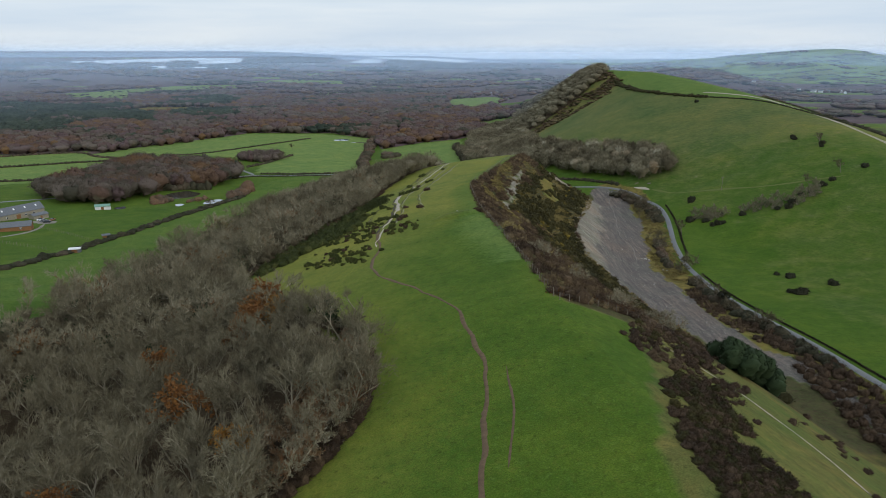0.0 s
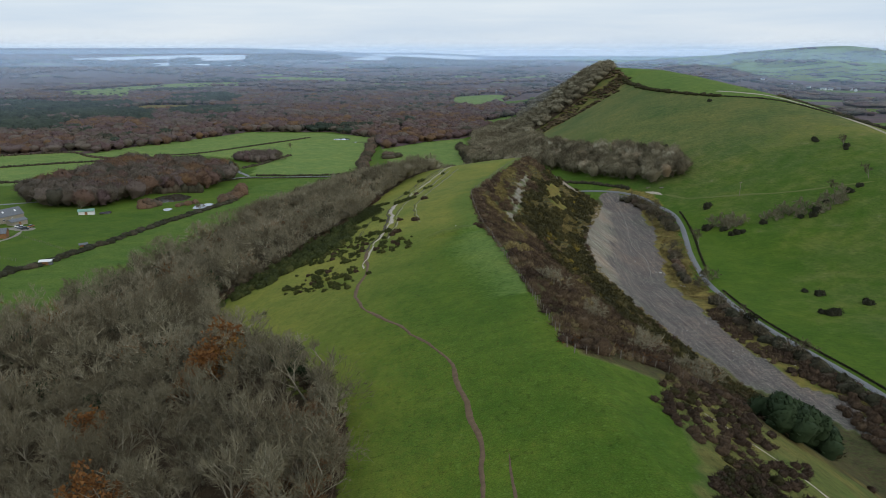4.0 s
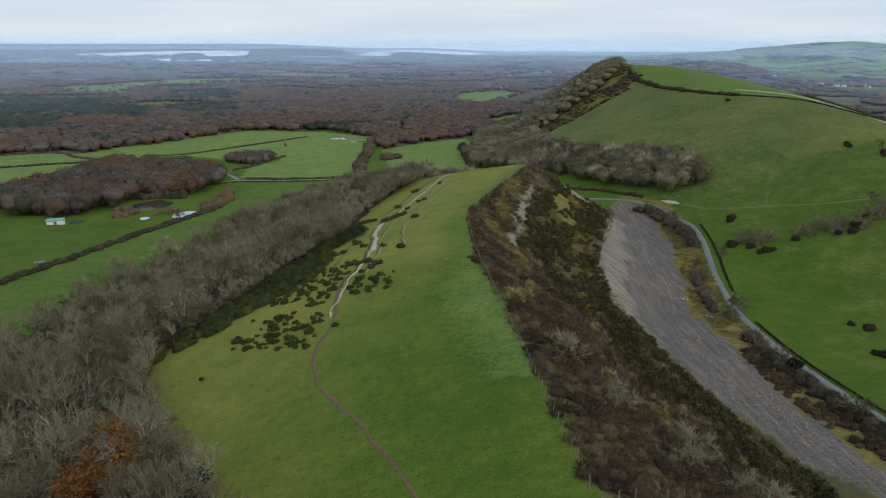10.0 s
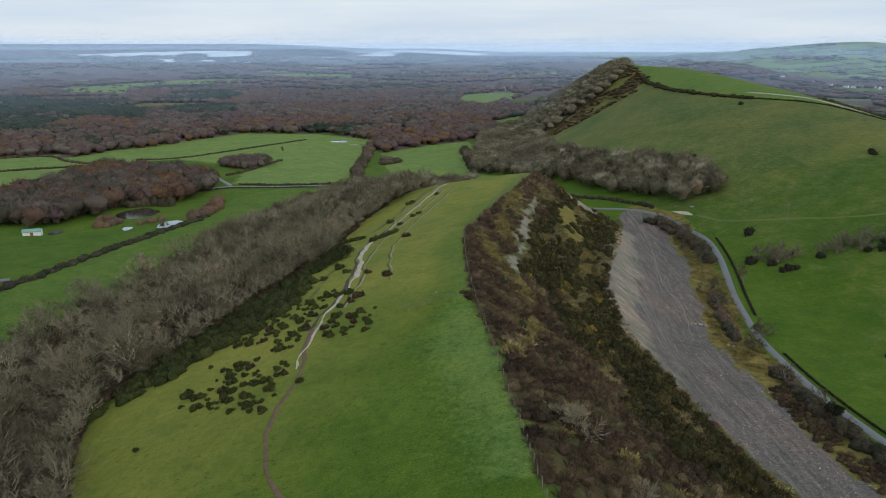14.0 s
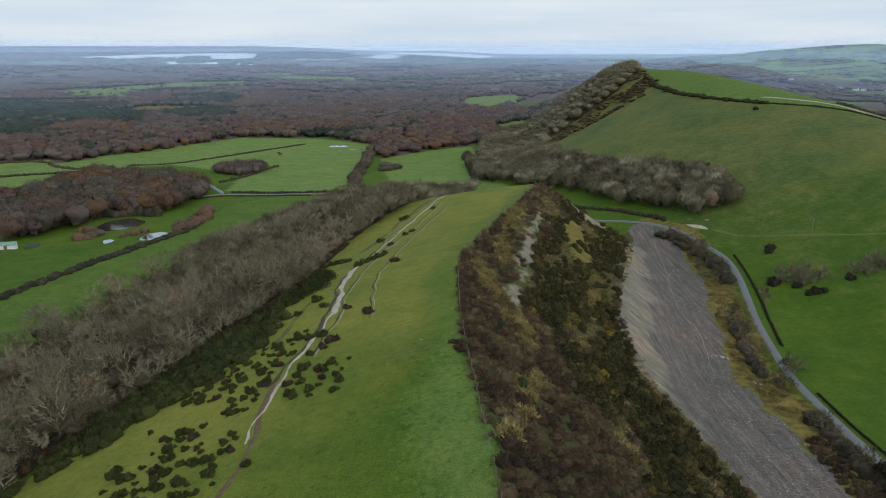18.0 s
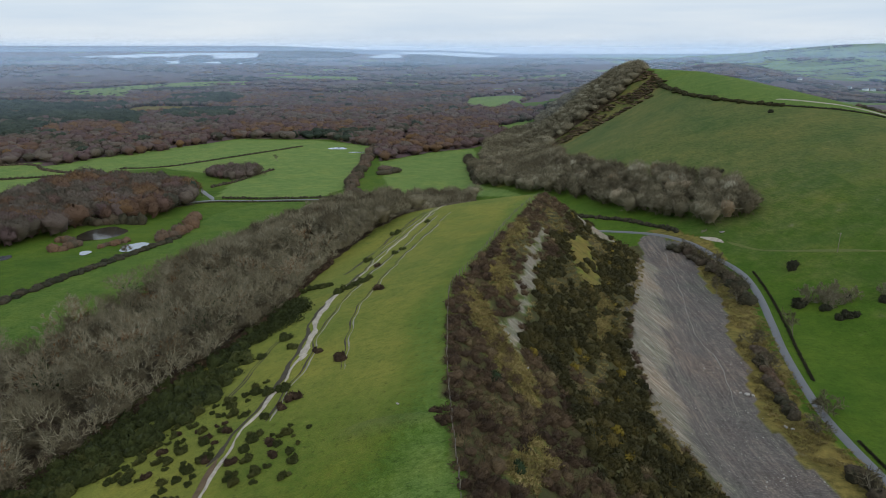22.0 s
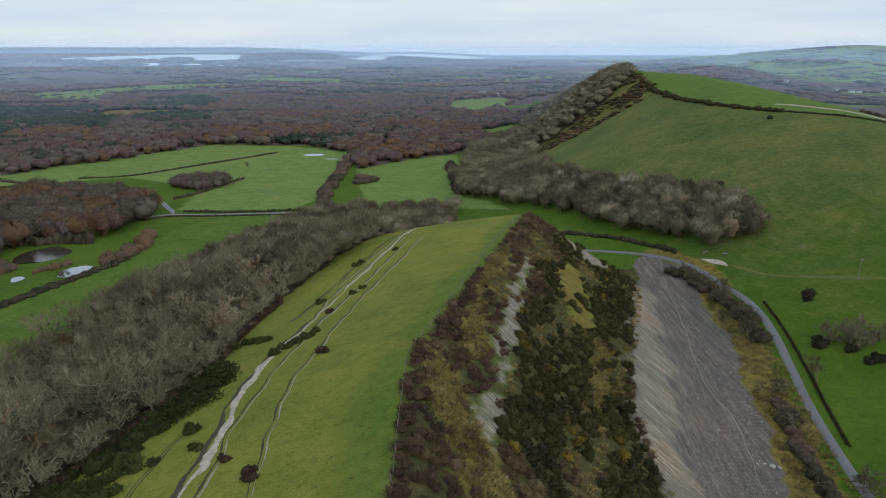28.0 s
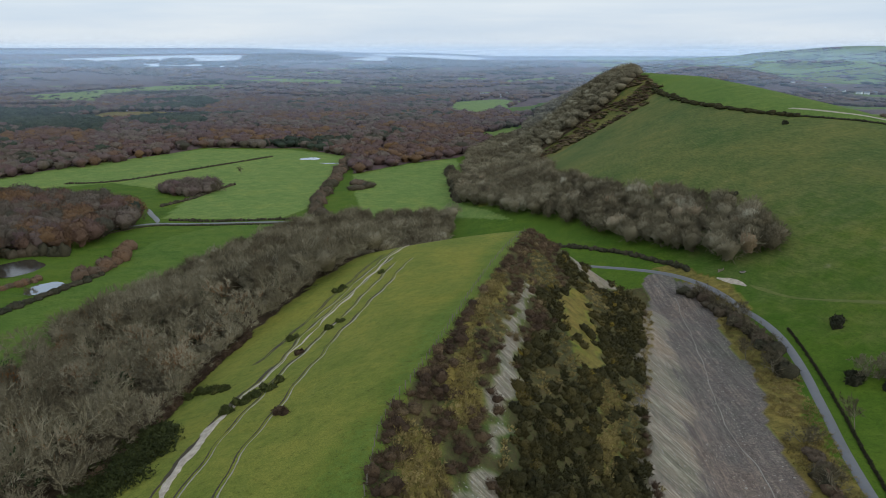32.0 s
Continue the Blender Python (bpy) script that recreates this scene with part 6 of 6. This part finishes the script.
for k, (x, y, s) in enumerate([(97, 310, 1.0), (95.6, 311, 0.6), (98.5, 309.4, 0.7), (100, 292, 0.8), (101.4, 291, 0.6), (90, 326, 0.45), (103, 330, 0.4), (5, 225, 0.35), (30, 262, 0.5), (28, 256, 0.45), (44, 372, 0.5)]):
    ob = new("boulder", STONES[k % 4])
    ob.matrix_basis = pose(x, y, float(terrain(x, y)) + s * 0.2, 0, 0, g.uniform(0, 360)) @ Matrix.Diagonal((s, s * g.uniform(0.6, 1), s, 1))
    tagged(ob, "white chalk boulder lying on the gravel" if x > 60 else "white chalk lump lying on the slope", "boulder", "chalk boulders")


def rubble(name, label, poly, step, lo, hi, seed, mat, keep=None):
    """Loose angular stones, one small solid each."""
    x, y = scatter(poly, step, seed, keep)
    r = np.random.default_rng(seed)
    n = len(x)
    s = lo + (hi - lo) * r.random(n) ** 3
    shape = np.array([(-1, -1, -0.6), (1, -0.8, -0.6), (0.9, 1, -0.6), (-0.9, 0.9, -0.6), (0.1, 0, 0.8)])
    V = np.stack([x, y, terrain(x, y)], 1)[:, None] + (shape + 0.25 * r.normal(size=(n, 5, 3))) * s[:, None, None]
    tri = np.array([(0, 1, 4), (1, 2, 4), (2, 3, 4), (3, 0, 4)])
    F = (np.arange(n)[:, None, None] * 5 + tri).reshape(-1, 3)
    me = bpy.data.meshes.new(name)
    fill_mesh(me, V.reshape(-1, 3), F)
    me.materials.append(mat)
    return tagged(new(name, me), label, "rubble", kind="stuff")


PIT = [(70, 268), (95, 270), (98, 310), (114, 380), (122, 452), (108, 470), (98, 430), (84, 380), (68, 322)]
rubble("quarry_rubble", "loose pale stones over the quarry floor", PIT, 1.1, 0.04, 0.26, 510, ROCK, lambda x, y: drift(x, y, 3, 2) > 0.42)
rubble("quarry_rubble", "loose grey stones over the quarry floor", [(80, 200), (104, 200), (97, 270), (70, 268)], 1.2, 0.04, 0.28, 511, ROCK, lambda x, y: drift(x, y, 3, 2) > 0.45)
for k, poly in enumerate(SCREE):
    rubble("scree", "loose chalk scree on the quarry face", poly, 0.8, 0.04, 0.20, 520 + k, ROCK)
rubble("scree", "pale scree along the foot of the face", [(63, 290), (65, 322), (81, 375), (97, 432), (103, 430), (92, 375), (76, 322), (70, 290)], 0.9, 0.04, 0.22, 530, ROCK)
x, y = scatter([(97, 270), (100, 312), (116, 382), (124, 448), (130, 440), (129, 385), (117, 330), (110, 290), (110, 262)], 1.7, 540, lambda x, y: drift(x, y, 5, 2) > 0.3)
g = np.random.default_rng(541)
h = 0.25 + 0.3 * g.random(len(x))
tagged(new("verge_grass", sprays("verge_grass", np.stack([x, y, terrain(x, y)], 1), np.stack([1.1 + 0 * h, 1.1 + 0 * h, h], 1), tones(x, y, 6, 3, 0.1, 0.9), 50, 0.4, STRAW, 542)), "yellow moss and dead grass on the verge", "grass", kind="stuff")


# ---- water ----
def pool(name, label, x, y, rx, ry, level=None, seed=0):
    r = np.random.default_rng(seed)
    a = np.linspace(0, 2 * np.pi, 41)[:-1]
    w = 1 + 0.12 * np.sin(2 * a + seed) + 0.08 * np.sin(3 * a + 2 * seed) + 0.05 * np.sin(5 * a)
    P = np.stack([x + rx * w * np.cos(a), y + ry * w * np.sin(a)], 1)
    P = np.concatenate([[[x, y]], P])
    z = np.full(len(P), level) if level else terrain(P[:, 0], P[:, 1]) + 0.12
    me = bpy.data.meshes.new(name)
    F = np.array([(0, 1 + k, 1 + (k + 1) % 40) for k in range(40)])
    fill_mesh(me, np.concatenate([P, np.reshape(z, (-1, 1))], 1), F)
    me.materials.append(DARKWATER if "dark" in label else WATER)
    return tagged(new(name, me), label, "water", kind="structure")


for k, (px, py, pr, level) in enumerate(PONDS):
    pool("pond", "pond painted dark for the trees it would mirror" if k == 1 else "still pond reflecting the grey sky", px, py, pr + 1.4, (pr + 1.4) / 0.7, level, k)
pool("flood_pool", "shallow flood water lying on the field", -142, 958, 13, 9, seed=5)
pool("flood_pool", "shallow flood water lying on the field", -113, 925, 12, 3, seed=6)
hedge("pond_reeds", "brown reeds and willows round the ponds", [(-184, 478), (-178, 492), (-176, 500)], 4, 2.2, HEDGE, (0.6, 1.0), 560, 3, 0.6, "reeds")
hedge("pond_reeds", "dark willow thicket behind the pond", [(-228, 540), (-214, 543), (-200, 545), (-188, 541)], 7, 6, HEDGE, (0.2, 0.7), 562, 3, 0.9, "willow", 90)
hedge("pond_reeds", "brown willow scrub between the ponds", [(-215, 492), (-205, 488), (-196, 480), (-204, 468)], 6, 3.5, HEDGE, (0.5, 0.95), 561, 3, 0.7, "reeds")


def inlet(name, label, points):
    P = smooth_line(points + points[:1], 40)
    z = terrain(P[:, 0], P[:, 1]) + 3.0
    bm = bmesh.new()
    bm.faces.new([bm.verts.new((x, y, h)) for (x, y), h in zip(P, z)])
    bmesh.ops.triangulate(bm, faces=bm.faces[:])
    for f in bm.faces:
        if f.normal.z < 0:
            f.normal_flip()
    me = bpy.data.meshes.new(name)
    bm.to_mesh(me)
    bm.free()
    me.materials.append(WATER)
    return tagged(new(name, me), label, "water", kind="structure")


for label, line in (("broad pale harbour water under the far shore", [(-2000, 3480), (-1900, 3610), (-1670, 3900), (-1480, 4070), (-1210, 4140), (-1120, 4060), (-1070, 3800), (-1120, 3640), (-1390, 3580), (-1590, 3430), (-1840, 3450)]),
                    ("pale harbour creek among mudflats", [(-1430, 3240), (-1420, 3440), (-1230, 3440), (-910, 3390), (-900, 3240), (-1210, 3320), (-1370, 3180)]),
                    ("small pale creek in the marsh", [(-1580, 3050), (-1500, 3110), (-1450, 2980), (-1540, 2960)]),
                    ("narrow strip of pale harbour water", [(-990, 3730), (-650, 3890), (-620, 3740), (-940, 3600)]),
                    ("pale water between the islands", [(-560, 4100), (-520, 4330), (-500, 4600), (-420, 4560), (-340, 4100), (-460, 4030)]),
                    ("open pale water beyond the islands", [(-560, 4860), (230, 4840), (160, 4280), (-80, 4350), (-350, 4580)])):
    inlet("harbour_water", label, line)
for k, (label, poly) in enumerate((("low wooded island in the harbour", [(-1340, 3420), (-1430, 3710), (-1330, 3780), (-1220, 3450)]), ("long dark wooded island in the harbour", [(-1050, 3700), (-1150, 4170), (-790, 4700), (-640, 4300), (-670, 4000)]),
                                   ("low wooded point in the harbour", [(-320, 4040), (-330, 4420), (-80, 4250), (210, 3990), (190, 3520), (-280, 3730)]), ("small wooded islet in the harbour", [(-1590, 3430), (-1550, 3540), (-1460, 3390)]),
                                   ("distant wooded shore under the cloud", [(-2900, 3700), (-1750, 4330), (-1150, 4500), (-560, 4760), (-560, 4850), (-1800, 4450), (-2900, 3850)]))):
    x, y = scatter(poly, 24, 570 + k)
    wood_stuff("island" if k < 4 else "far_shore", label, x, y, 34, 11 if k < 4 else 9, 575 + k, FARWOOD, (0.1 if k < 4 else 0.30) + 0.15 * drift(x, y, 60, 1), 16, 5.0, dome=True)


# ---- added tinted sheets imitating haze and mist over the distance ----
def haze_sheet(r, low, amount):
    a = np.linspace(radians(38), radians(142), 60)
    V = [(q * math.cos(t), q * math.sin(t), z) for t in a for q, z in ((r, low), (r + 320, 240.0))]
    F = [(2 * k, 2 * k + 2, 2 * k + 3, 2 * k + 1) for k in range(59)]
    me = bpy.data.meshes.new("haze_sheet")
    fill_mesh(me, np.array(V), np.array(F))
    me.materials.append(haze_material(amount, 110, 185))
    return tagged(new("haze_sheet", me), "added tinted see-through sheet imitating haze and mist over the distant plain", "mist", kind="structure")


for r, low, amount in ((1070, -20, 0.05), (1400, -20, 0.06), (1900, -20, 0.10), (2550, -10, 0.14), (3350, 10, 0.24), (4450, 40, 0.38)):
    haze_sheet(r, low, amount)
